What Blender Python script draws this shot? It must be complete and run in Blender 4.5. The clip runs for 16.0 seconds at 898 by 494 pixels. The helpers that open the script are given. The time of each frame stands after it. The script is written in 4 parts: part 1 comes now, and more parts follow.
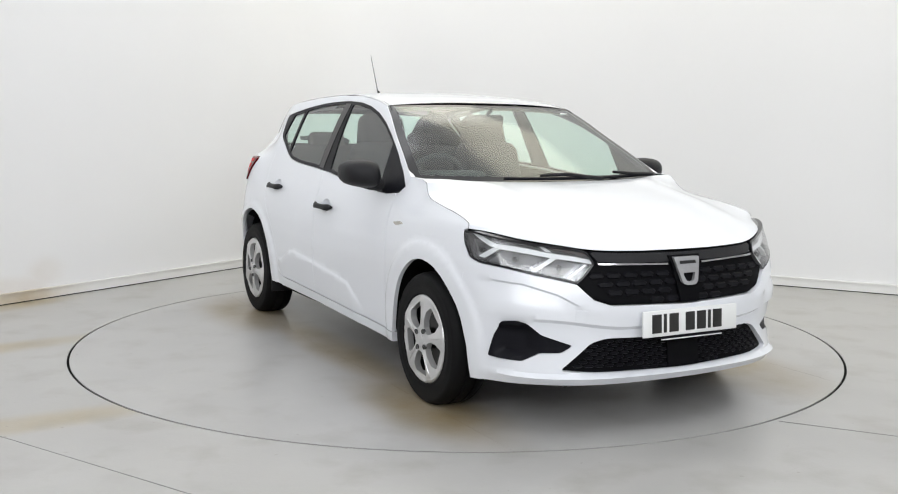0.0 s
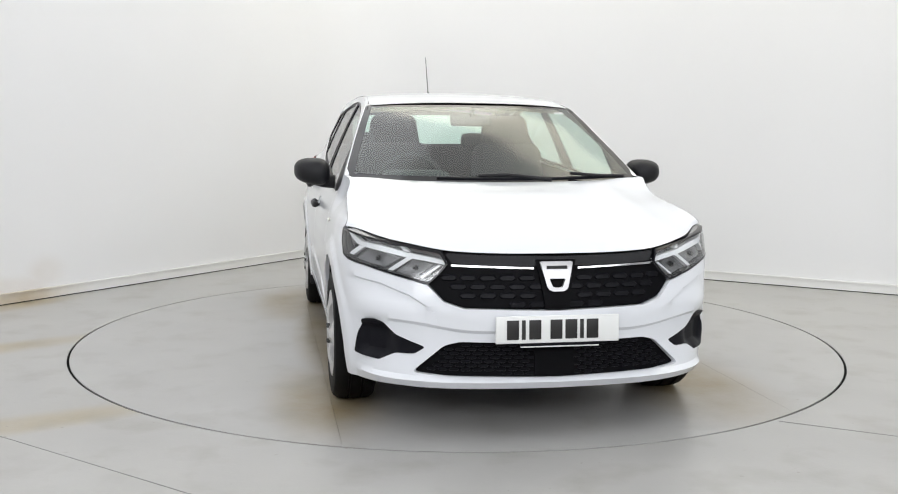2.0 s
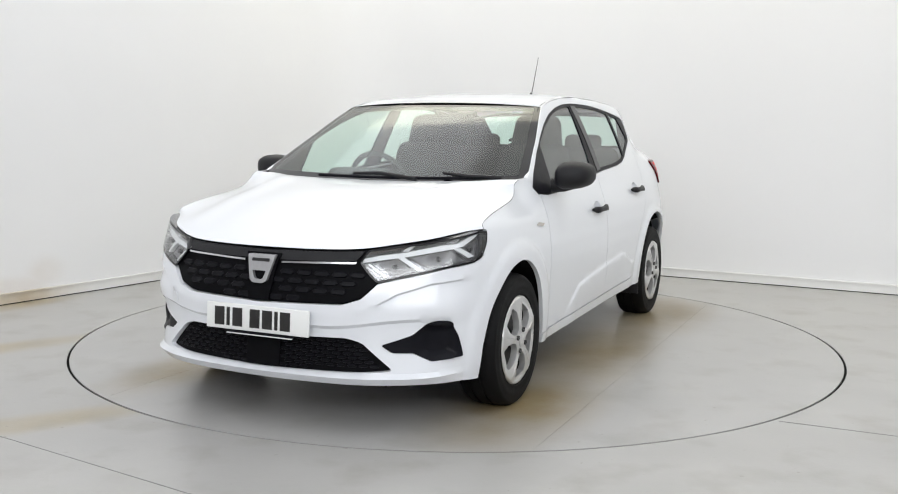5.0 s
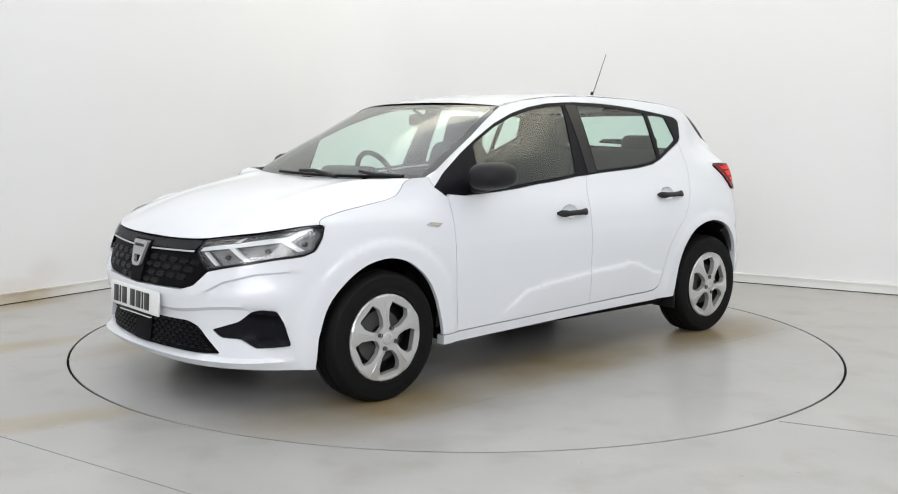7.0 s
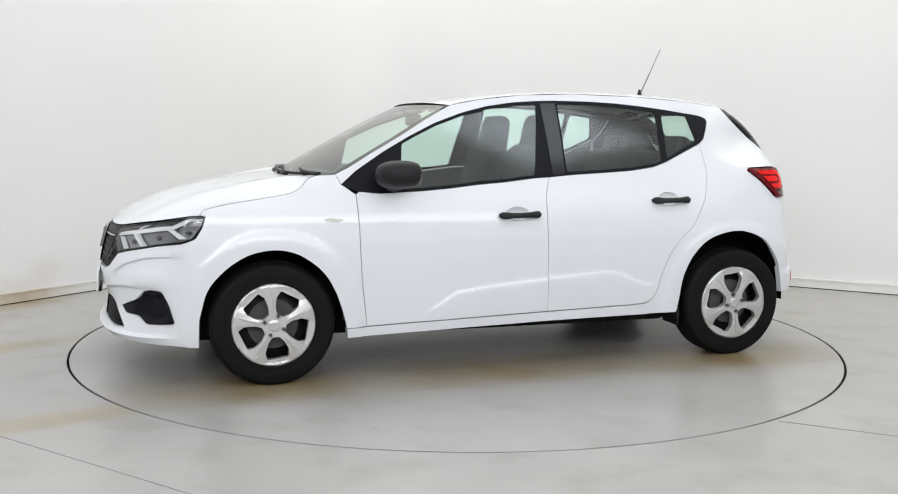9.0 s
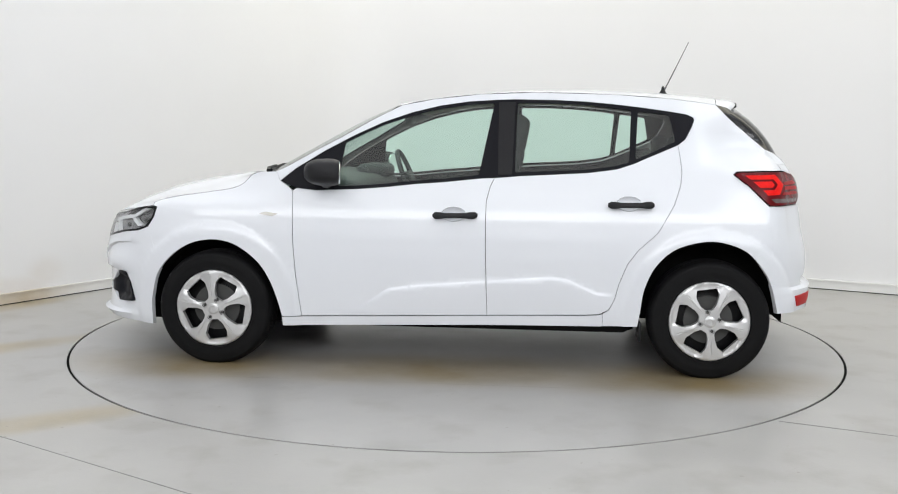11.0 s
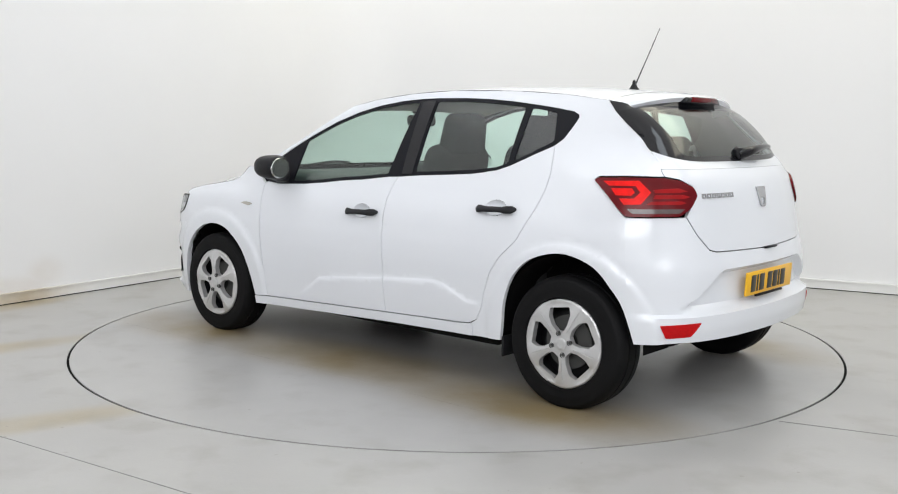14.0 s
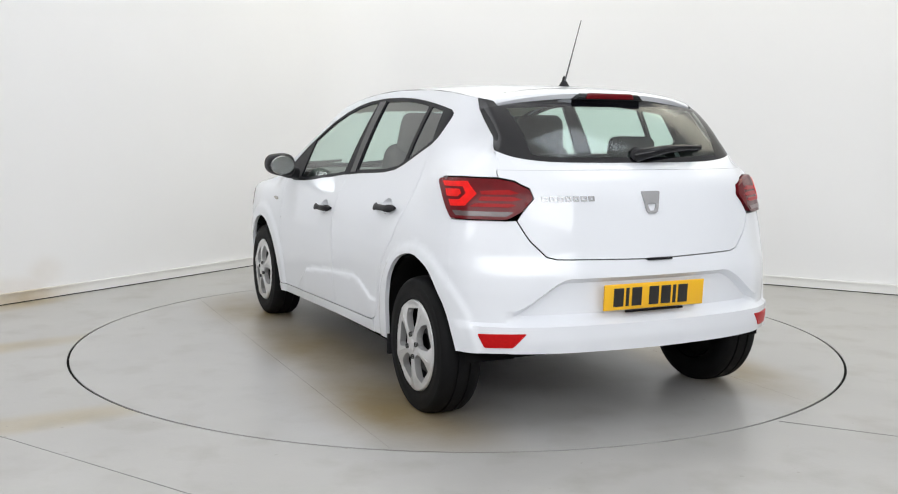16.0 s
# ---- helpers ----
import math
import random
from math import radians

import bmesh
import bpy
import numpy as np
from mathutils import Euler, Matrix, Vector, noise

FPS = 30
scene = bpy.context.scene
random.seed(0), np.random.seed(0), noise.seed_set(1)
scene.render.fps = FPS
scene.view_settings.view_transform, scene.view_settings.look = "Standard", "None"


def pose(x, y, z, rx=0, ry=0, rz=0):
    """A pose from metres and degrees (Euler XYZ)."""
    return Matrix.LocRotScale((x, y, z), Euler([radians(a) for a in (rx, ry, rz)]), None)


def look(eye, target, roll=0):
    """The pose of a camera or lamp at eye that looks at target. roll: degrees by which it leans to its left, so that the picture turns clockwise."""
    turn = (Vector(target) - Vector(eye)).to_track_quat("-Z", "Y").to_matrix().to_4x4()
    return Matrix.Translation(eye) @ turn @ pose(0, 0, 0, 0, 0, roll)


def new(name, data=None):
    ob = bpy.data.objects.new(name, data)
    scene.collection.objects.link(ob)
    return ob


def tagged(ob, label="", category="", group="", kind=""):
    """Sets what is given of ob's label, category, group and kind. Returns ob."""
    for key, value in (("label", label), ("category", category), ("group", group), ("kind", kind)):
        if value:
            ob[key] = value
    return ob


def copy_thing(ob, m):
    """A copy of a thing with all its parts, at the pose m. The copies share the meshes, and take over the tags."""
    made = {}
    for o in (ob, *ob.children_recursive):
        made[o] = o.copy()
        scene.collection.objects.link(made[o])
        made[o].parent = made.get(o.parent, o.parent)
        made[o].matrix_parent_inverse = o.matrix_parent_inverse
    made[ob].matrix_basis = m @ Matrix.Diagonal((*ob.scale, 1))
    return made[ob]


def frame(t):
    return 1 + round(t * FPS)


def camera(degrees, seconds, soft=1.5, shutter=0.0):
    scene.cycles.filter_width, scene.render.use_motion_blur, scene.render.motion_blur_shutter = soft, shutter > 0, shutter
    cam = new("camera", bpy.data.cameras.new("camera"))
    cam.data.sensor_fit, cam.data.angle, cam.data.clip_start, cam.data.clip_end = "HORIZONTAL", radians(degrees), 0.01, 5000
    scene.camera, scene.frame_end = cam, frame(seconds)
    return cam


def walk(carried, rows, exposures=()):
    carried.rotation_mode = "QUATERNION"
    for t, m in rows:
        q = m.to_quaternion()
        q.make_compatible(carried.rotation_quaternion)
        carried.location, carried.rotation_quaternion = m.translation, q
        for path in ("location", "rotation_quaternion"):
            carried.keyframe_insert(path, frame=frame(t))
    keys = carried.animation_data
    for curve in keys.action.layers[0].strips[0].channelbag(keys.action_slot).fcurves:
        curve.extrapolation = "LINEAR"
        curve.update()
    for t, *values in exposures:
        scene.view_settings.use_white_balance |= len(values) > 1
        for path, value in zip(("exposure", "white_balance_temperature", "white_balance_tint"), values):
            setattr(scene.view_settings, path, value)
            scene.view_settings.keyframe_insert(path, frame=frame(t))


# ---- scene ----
cam = camera(49.06, 16.0, soft=1.1)
EYE = Vector((0, -5.957, 1.264))
VIEW = pose(*EYE, 90 - 6.80, 0, 0.478) @ pose(0, 0, 0, 0, 0, 0.585)
walk(cam, [(0, VIEW), (16, VIEW)])

# heading of the car on the turntable, in degrees, at each time
HEADINGS = [(0, -61.24), (0.5, -63.37), (1, -67.34), (1.5, -72.60), (2, -78.81), (2.5, -84.51), (3, -90.68), (3.5, -96.39), (4, -102.56), (4.5, -108.30), (5, -114.46), (7.5, -143.92), (8, -150.04), (8.5, -155.71), (9, -161.76), (11.5, -190.70), (12, -196.73), (12.5, -202.38), (13, -208.38), (13.5, -214.20), (14, -220.20), (14.5, -225.97), (15, -232.13), (15.5, -237.85), (16, -244.02)]

# ---- world and lights: a bright white photo room under diffused ceiling panels, with added fill ----
world = bpy.data.worlds.new("room_air")
scene.world = world
world.use_nodes = True
world.node_tree.nodes["Background"].inputs[0].default_value = (1, 1, 1, 1)
world.node_tree.nodes["Background"].inputs[1].default_value = 0.3


def area(name, m, w, h, power, colour=(1, 1, 1)):
    data = bpy.data.lights.new(name, "AREA")
    data.shape, data.size, data.size_y, data.energy, data.color = "RECTANGLE", w, h, power, colour
    ob = new(name, data)
    ob.matrix_world = m
    return ob


COOL, WARM = (0.972, 0.976, 1.0), (1.0, 0.95, 0.73)
area("ceiling_light", pose(0.3, -3.6, 4.55), 17, 13, 334, COOL)
# left wash: unseen lamp, added only to brighten the wall
area("wall_wash", pose(-2.3, 0.1, 4.54, 0, 0, 57), 9, 2.4, 57, (0.92, 0.955, 1.0))
area("wall_wash", pose(2.2, 1.55, 4.53, 0, 0, -28), 9, 1.5, 74, WARM)
area("ceiling_panel", pose(3.0, -2.6, 4.52, 0, 0, -28), 2.2, 1.3, 28, (0.82, 0.91, 1.0))
# unseen soft fill behind the camera, assumed from the brightly lit car front
area("front_fill", look((0.6, -9.2, 4.0), (0.3, 0, 0.9)), 14, 2.0, 440, (0.96, 0.976, 1.0))


# ---- materials ----
def material(name, colour, rough=0.5, metal=0.0, coat=0.0, vary=0.06, scale=6.0, grain=0.0, grain_scale=300.0, **more):
    """A surface with colour and gloss that vary softly at two scales, and a fine relief."""
    m = bpy.data.materials.new(name)
    m.use_nodes = True
    nt = m.node_tree
    b = nt.nodes["Principled BSDF"]
    b.inputs["Metallic"].default_value = metal
    b.inputs["Coat Weight"].default_value = coat
    b.inputs["Coat Roughness"].default_value = 0.04
    for k, v in more.items():
        b.inputs[k.replace("_", " ")].default_value = v
    co = nt.nodes.new("ShaderNodeTexCoord")
    n = nt.nodes.new("ShaderNodeTexNoise")
    n.inputs["Scale"].default_value, n.inputs["Detail"].default_value = scale, 6
    nt.links.new(co.outputs["Object"], n.inputs["Vector"])
    mix = nt.nodes.new("ShaderNodeMix")
    mix.data_type = "RGBA"
    mix.inputs[6].default_value = (*[c * (1 - vary) for c in colour], 1)
    mix.inputs[7].default_value = (*[min(1, c * (1 + vary)) for c in colour], 1)
    nt.links.new(n.outputs["Fac"], mix.inputs[0])
    nt.links.new(mix.outputs[2], b.inputs["Base Color"])
    mr = nt.nodes.new("ShaderNodeMapRange")
    mr.inputs[3].default_value, mr.inputs[4].default_value = max(0.02, rough * 0.85), min(1, rough * 1.15)
    nt.links.new(n.outputs["Fac"], mr.inputs[0])
    nt.links.new(mr.outputs[0], b.inputs["Roughness"])
    if grain:
        g = nt.nodes.new("ShaderNodeTexNoise")
        g.inputs["Scale"].default_value, g.inputs["Detail"].default_value = grain_scale, 3
        nt.links.new(co.outputs["Object"], g.inputs["Vector"])
        bump = nt.nodes.new("ShaderNodeBump")
        bump.inputs["Strength"].default_value, bump.inputs["Distance"].default_value = grain, 0.002
        nt.links.new(g.outputs["Fac"], bump.inputs["Height"])
        nt.links.new(bump.outputs[0], b.inputs["Normal"])
    return m


def pane(name, tint, gloss=0.07):
    """Thin clear glass: tinted see-through with a mirror gloss that grows towards grazing views."""
    m = bpy.data.materials.new(name)
    m.use_nodes = True
    nt = m.node_tree
    nt.nodes.remove(nt.nodes["Principled BSDF"])
    tr, gl, fr, mx = (nt.nodes.new(k) for k in ("ShaderNodeBsdfTransparent", "ShaderNodeBsdfGlossy", "ShaderNodeLayerWeight", "ShaderNodeMixShader"))
    po, ma = nt.nodes.new("ShaderNodeMath"), nt.nodes.new("ShaderNodeMath")
    po.operation, ma.operation = "POWER", "MULTIPLY_ADD"
    po.inputs[1].default_value = 3.8
    ma.inputs[1].default_value, ma.inputs[2].default_value = 0.9, gloss
    tr.inputs[0].default_value = (*tint, 1)
    gl.inputs["Roughness"].default_value = 0.12
    nt.links.new(fr.outputs["Facing"], po.inputs[0])
    nt.links.new(po.outputs[0], ma.inputs[0])
    nt.links.new(ma.outputs[0], mx.inputs[0])
    nt.links.new(tr.outputs[0], mx.inputs[1])
    nt.links.new(gl.outputs[0], mx.inputs[2])
    nt.links.new(mx.outputs[0], nt.nodes["Material Output"].inputs[0])
    return m


def flecked(m, colour, amount):
    """Scattered small dirt flecks and scuffs."""
    nt = m.node_tree
    b = nt.nodes["Principled BSDF"]
    old = b.inputs["Base Color"].links[0].from_socket
    co = nt.nodes.new("ShaderNodeTexCoord")
    for scale, lo, hi, part_of in ((22.0, 0.70, 0.76, 1.0), (3.5, 0.52, 0.75, 0.55)):
        n = nt.nodes.new("ShaderNodeTexNoise")
        n.inputs["Scale"].default_value, n.inputs["Detail"].default_value = scale, 5
        nt.links.new(co.outputs["Object"], n.inputs["Vector"])
        mr = nt.nodes.new("ShaderNodeMapRange")
        mr.inputs[1].default_value, mr.inputs[2].default_value, mr.inputs[4].default_value = lo, hi, amount * part_of
        nt.links.new(n.outputs["Fac"], mr.inputs[0])
        mix = nt.nodes.new("ShaderNodeMix")
        mix.data_type = "RGBA"
        mix.inputs[7].default_value = (*colour, 1)
        nt.links.new(mr.outputs[0], mix.inputs[0])
        nt.links.new(old, mix.inputs[6])
        old = mix.outputs[2]
    nt.links.new(old, b.inputs["Base Color"])
    return m


def stained(m, bands, colour, strength):
    """Brown tyre dirt on a floor material: soft bands (point, heading in degrees, half length, half width) broken up by noise."""
    nt = m.node_tree
    b = nt.nodes["Principled BSDF"]
    old = b.inputs["Base Color"].links[0].from_socket
    co = nt.nodes.new("ShaderNodeTexCoord")
    noise_node = nt.nodes.new("ShaderNodeTexNoise")
    noise_node.inputs["Scale"].default_value, noise_node.inputs["Detail"].default_value, noise_node.inputs["Roughness"].default_value = 1.7, 7, 0.62
    nt.links.new(co.outputs["Object"], noise_node.inputs["Vector"])
    total = None
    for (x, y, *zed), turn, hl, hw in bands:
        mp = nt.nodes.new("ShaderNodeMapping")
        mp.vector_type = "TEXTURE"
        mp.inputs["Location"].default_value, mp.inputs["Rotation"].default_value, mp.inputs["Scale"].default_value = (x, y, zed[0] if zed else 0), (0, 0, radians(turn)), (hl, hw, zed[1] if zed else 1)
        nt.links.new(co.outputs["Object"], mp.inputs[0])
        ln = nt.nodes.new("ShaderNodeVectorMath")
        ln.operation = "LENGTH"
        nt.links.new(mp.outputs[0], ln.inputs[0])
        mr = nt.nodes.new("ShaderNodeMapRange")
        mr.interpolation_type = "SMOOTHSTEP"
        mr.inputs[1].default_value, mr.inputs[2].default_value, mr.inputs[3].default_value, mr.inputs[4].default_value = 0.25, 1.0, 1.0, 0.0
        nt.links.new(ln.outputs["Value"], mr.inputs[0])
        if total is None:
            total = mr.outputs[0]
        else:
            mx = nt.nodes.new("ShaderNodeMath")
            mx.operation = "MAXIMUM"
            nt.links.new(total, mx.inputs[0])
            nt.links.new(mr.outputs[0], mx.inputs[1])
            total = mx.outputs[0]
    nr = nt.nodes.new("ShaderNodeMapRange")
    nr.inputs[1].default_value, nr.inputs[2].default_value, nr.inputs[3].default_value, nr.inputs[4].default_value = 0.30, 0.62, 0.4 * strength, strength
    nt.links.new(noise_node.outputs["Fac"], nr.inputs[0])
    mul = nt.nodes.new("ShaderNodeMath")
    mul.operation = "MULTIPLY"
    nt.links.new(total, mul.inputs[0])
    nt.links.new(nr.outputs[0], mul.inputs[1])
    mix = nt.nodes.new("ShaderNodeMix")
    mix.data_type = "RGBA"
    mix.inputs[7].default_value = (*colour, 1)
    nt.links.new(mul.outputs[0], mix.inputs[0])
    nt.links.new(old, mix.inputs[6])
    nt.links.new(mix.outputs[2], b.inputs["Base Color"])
    return m


WALL = stained(material("white_wall_paint", (0.80, 0.80, 0.805), 0.6, vary=0.02, scale=1.2, grain=0.15, grain_scale=120),
               [((-3.02, 1.18, 0.20, 0.16), 57, 0.22, 0.3), ((-3.2, 0.9, 0.12, 0.10), 57, 0.6, 0.3)], (0.62, 0.54, 0.46), 0.32)
CEILING = material("ceiling_white", (0.8, 0.8, 0.8), 0.8, vary=0.02)
SKIRT = stained(material("skirting_gloss_paint", (0.80, 0.795, 0.78), 0.35, vary=0.05, scale=3), [((-3.25, 0.85, 0.03, 0.3), 57, 0.9, 0.3)], (0.46, 0.36, 0.22), 0.75)
FLOOR = stained(material("grey_floor_paint", (0.39, 0.385, 0.372), 0.33, vary=0.16, scale=2.2, grain=0.16, grain_scale=60),
                [((-2.75, -0.62), 42, 1.3, 0.20), ((-2.0, -2.0), 33, 1.2, 0.19), ((-3.2, 0.75), 57, 0.9, 0.22)], (0.34, 0.275, 0.155), 0.8)
# brown tyre dirt, coloured darker and stronger to deepen the shade under the car
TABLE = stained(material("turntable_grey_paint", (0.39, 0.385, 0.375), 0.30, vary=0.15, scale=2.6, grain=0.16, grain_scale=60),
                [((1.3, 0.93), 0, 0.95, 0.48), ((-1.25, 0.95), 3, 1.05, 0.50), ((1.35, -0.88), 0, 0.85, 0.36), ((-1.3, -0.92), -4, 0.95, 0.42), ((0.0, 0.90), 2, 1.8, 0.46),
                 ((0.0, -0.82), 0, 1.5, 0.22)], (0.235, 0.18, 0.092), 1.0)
flecked(FLOOR, (0.22, 0.20, 0.165), 0.70)
flecked(TABLE, (0.21, 0.195, 0.165), 0.60)
PIT = material("dark_joint", (0.006, 0.006, 0.006), 0.9, Specular_IOR_Level=0.1)
PAINT = material("white_car_paint", (0.74, 0.76, 0.80), 0.38, coat=0.8, vary=0.008, scale=3)
GLOSS_BLACK = material("gloss_black", (0.006, 0.006, 0.008), 0.15, vary=0.1, Specular_IOR_Level=0.35)
TRIM = material("black_trim", (0.006, 0.006, 0.009), 0.42, vary=0.15, scale=20, Specular_IOR_Level=0.13)
PLASTIC = material("grained_black_plastic", (0.012, 0.012, 0.014), 0.5, Specular_IOR_Level=0.27, vary=0.15, scale=30, grain=0.25, grain_scale=700)
RUBBER = material("tyre_rubber", (0.005, 0.005, 0.0055), 0.65, Specular_IOR_Level=0.15, vary=0.3, scale=14, grain=0.2, grain_scale=250)
SILVER = material("silver_wheel_paint", (0.60, 0.60, 0.60), 0.30, metal=0.6, vary=0.05, scale=12)
STEEL = material("dark_steel", (0.008, 0.008, 0.009), 0.6, metal=0.1, vary=0.3, scale=25)
CHROME = material("chrome", (0.58, 0.58, 0.59), 0.18, metal=1.0, vary=0.03)
LAMP_BODY = material("lamp_reflector_grey", (0.26, 0.26, 0.27), 0.25, metal=0.7, vary=0.4, scale=35)
LAMP_WHITE = material("lamp_light_guide", (0.86, 0.87, 0.88), 0.18, coat=0.5, vary=0.03)
LENS = pane("clear_lamp_lens", (0.93, 0.94, 0.95), 0.10)
GLASS = pane("green_tinted_glass", (0.81, 0.95, 0.89), 0.08)
FRIT = material("black_glass_border", (0.006, 0.006, 0.008), 0.07, Specular_IOR_Level=0.5, vary=0.05)
RED_DARK = material("dark_red_lens", (0.12, 0.002, 0.005), 0.20, Specular_IOR_Level=0.22, vary=0.3, scale=25)
RED = material("bright_red_lens", (0.80, 0.010, 0.008), 0.35, Specular_IOR_Level=0.15, vary=0.25, scale=40)
REFLECTOR = material("red_reflector", (0.46, 0.002, 0.004), 0.35, Specular_IOR_Level=0.2, vary=0.3, scale=90)
SMOKE = material("grey_clear_lens", (0.11, 0.08, 0.08), 0.2, coat=0.3, vary=0.3, scale=40)
AMBER = material("clear_side_repeater", (0.44, 0.42, 0.37), 0.2, coat=0.6, vary=0.2, scale=60)
PLATE_W = material("white_plate", (0.78, 0.79, 0.78), 0.35, vary=0.02)
PLATE_Y = material("yellow_plate", (0.86, 0.47, 0.015), 0.35, vary=0.03)
INK = material("black_ink", (0.015, 0.014, 0.014), 0.4)
CLOTH = material("dark_seat_cloth", (0.025, 0.026, 0.027), 0.9, vary=0.2, scale=20, grain=0.4, grain_scale=500)
DASH = material("dashboard_plastic", (0.03, 0.032, 0.033), 0.6, vary=0.12, scale=20, grain=0.2, grain_scale=500)
HEADLINER = material("grey_headliner", (0.48, 0.455, 0.36), 0.9, vary=0.05, scale=20)
MIRROR = material("mirror_glass", (0.80, 0.83, 0.82), 0.09, metal=1.0, vary=0.0)
UNDER = material("underbody", (0.006, 0.006, 0.006), 0.9, Specular_IOR_Level=0.1, vary=0.3, scale=15)
PILLAR = material("dark_pillar_trim", (0.07, 0.07, 0.068), 0.8, vary=0.1, scale=20)
BADGE = material("dull_chrome_badge", (0.42, 0.42, 0.43), 0.25, metal=0.5, vary=0.1, scale=60)
RED_MID = material("mid_red_lens", (0.32, 0.004, 0.006), 0.30, Specular_IOR_Level=0.15, vary=0.3, scale=40)
GRILLE_BLACK = material("deep_black_grille_plastic", (0.004, 0.004, 0.005), 0.5, vary=0.2, scale=30, Specular_IOR_Level=0.05)
GRILLE_PIECE = material("satin_black_grille_piece", (0.005, 0.005, 0.007), 0.42, vary=0.2, scale=30, Specular_IOR_Level=0.12)
CELL = material("bright_reflector_cell", (0.20, 0.20, 0.205), 0.35, metal=0.35, vary=0.35, scale=55, grain=0.6, grain_scale=70)
MAST = material("grey_aerial_rubber", (0.10, 0.10, 0.105), 0.5, vary=0.1)

from mathutils.geometry import delaunay_2d_cdt

# ---- the car's outer surface: x ahead, y to its left, z up, origin on the ground amid the axles ----
def spline(points, n):
    """n points along a smooth curve through the given ones."""
    p = np.array(points, float)
    p = np.vstack([2 * p[0] - p[1], p, 2 * p[-1] - p[-2]])
    u = np.linspace(0, len(p) - 3 - 1e-9, n)
    i = u.astype(int)
    f = (u - i)[:, None]
    a, b, c, d = p[i], p[i + 1], p[i + 2], p[i + 3]
    return 0.5 * (2 * b + (c - a) * f + (2 * a - 5 * b + 4 * c - d) * f ** 2 + (3 * b - a - 3 * c + d) * f ** 3)


def ramp(x, a, b):
    t = np.clip((np.asarray(x, float) - a) / (b - a), 0, 1)
    return t * t * (3 - 2 * t)


PLAN = [(2.125, 0), (2.116, 0.2), (2.088, 0.4), (2.035, 0.55), (1.945, 0.685), (1.82, 0.785), (1.66, 0.845), (1.45, 0.866), (1.2, 0.87), (0.6, 0.866),
        (0, 0.868), (-0.6, 0.87), (-1.1, 0.876), (-1.4, 0.876), (-1.58, 0.858), (-1.71, 0.80), (-1.80, 0.70), (-1.86, 0.58), (-1.905, 0.35), (-1.925, 0)]
CURVE = spline([(2.116, -0.2)] + PLAN + [(-1.905, -0.35)], 2101)
CURVE = CURVE[100:2001]
CS = np.concatenate([[0], np.cumsum(np.linalg.norm(np.diff(CURVE, axis=0), axis=1))])
TANGENT = np.gradient(CURVE, CS, axis=0)
NORMAL = np.stack([-TANGENT[:, 1], TANGENT[:, 0]], 1) * -1
NORMAL /= np.linalg.norm(NORMAL, axis=1)[:, None]
S_REAR = CS[-1]
FRONT_Z = [0.15, 0.20, 0.245, 0.262, 0.38, 0.44, 0.455, 0.52, 0.58, 0.66, 0.72, 0.76, 0.80, 0.86, 0.95]
FRONT_D = [0.09, 0.028, -0.010, 0.014, 0.030, 0.026, 0.006, 0.0, 0.008, 0.028, 0.045, 0.065, 0.10, 0.15, 0.22]
SIDE_Z = [0.15, 0.20, 0.25, 0.30, 0.45, 0.60, 0.70, 0.80, 0.85, 0.90, 0.95, 1.0, 1.1, 1.2, 1.3, 1.4, 1.47]
SIDE_D = [0.06, 0.040, 0.032, 0.026, 0.014, 0.004, 0.004, 0.016, 0.027, 0.044, 0.066, 0.085, 0.125, 0.168, 0.215, 0.268, 0.31]
REAR_Z = [0.25, 0.34, 0.40, 0.462, 0.475, 0.60, 0.66, 0.70, 0.75, 0.85, 0.95, 1.0, 1.05, 1.1, 1.15]
REAR_D = [0.05, 0.010, 0.0, 0.0, 0.022, 0.024, 0.030, 0.040, 0.053, 0.070, 0.088, 0.100, 0.118, 0.150, 0.20]
TUCK_Z, TUCK_D = [1.06, 1.09, 1.13, 1.186, 1.24, 1.30, 1.36, 1.41], [0.0, 0.018, 0.048, 0.078, 0.080, 0.062, 0.045, 0.045]
CREASE = [(0.60, 0.28), (0.46, 0.367), (0.36, 0.434), (0.2, 0.456), (-0.15, 0.488), (-0.49, 0.515), (-0.578, 0.504), (-0.725, 0.435), (-0.85, 0.43)]


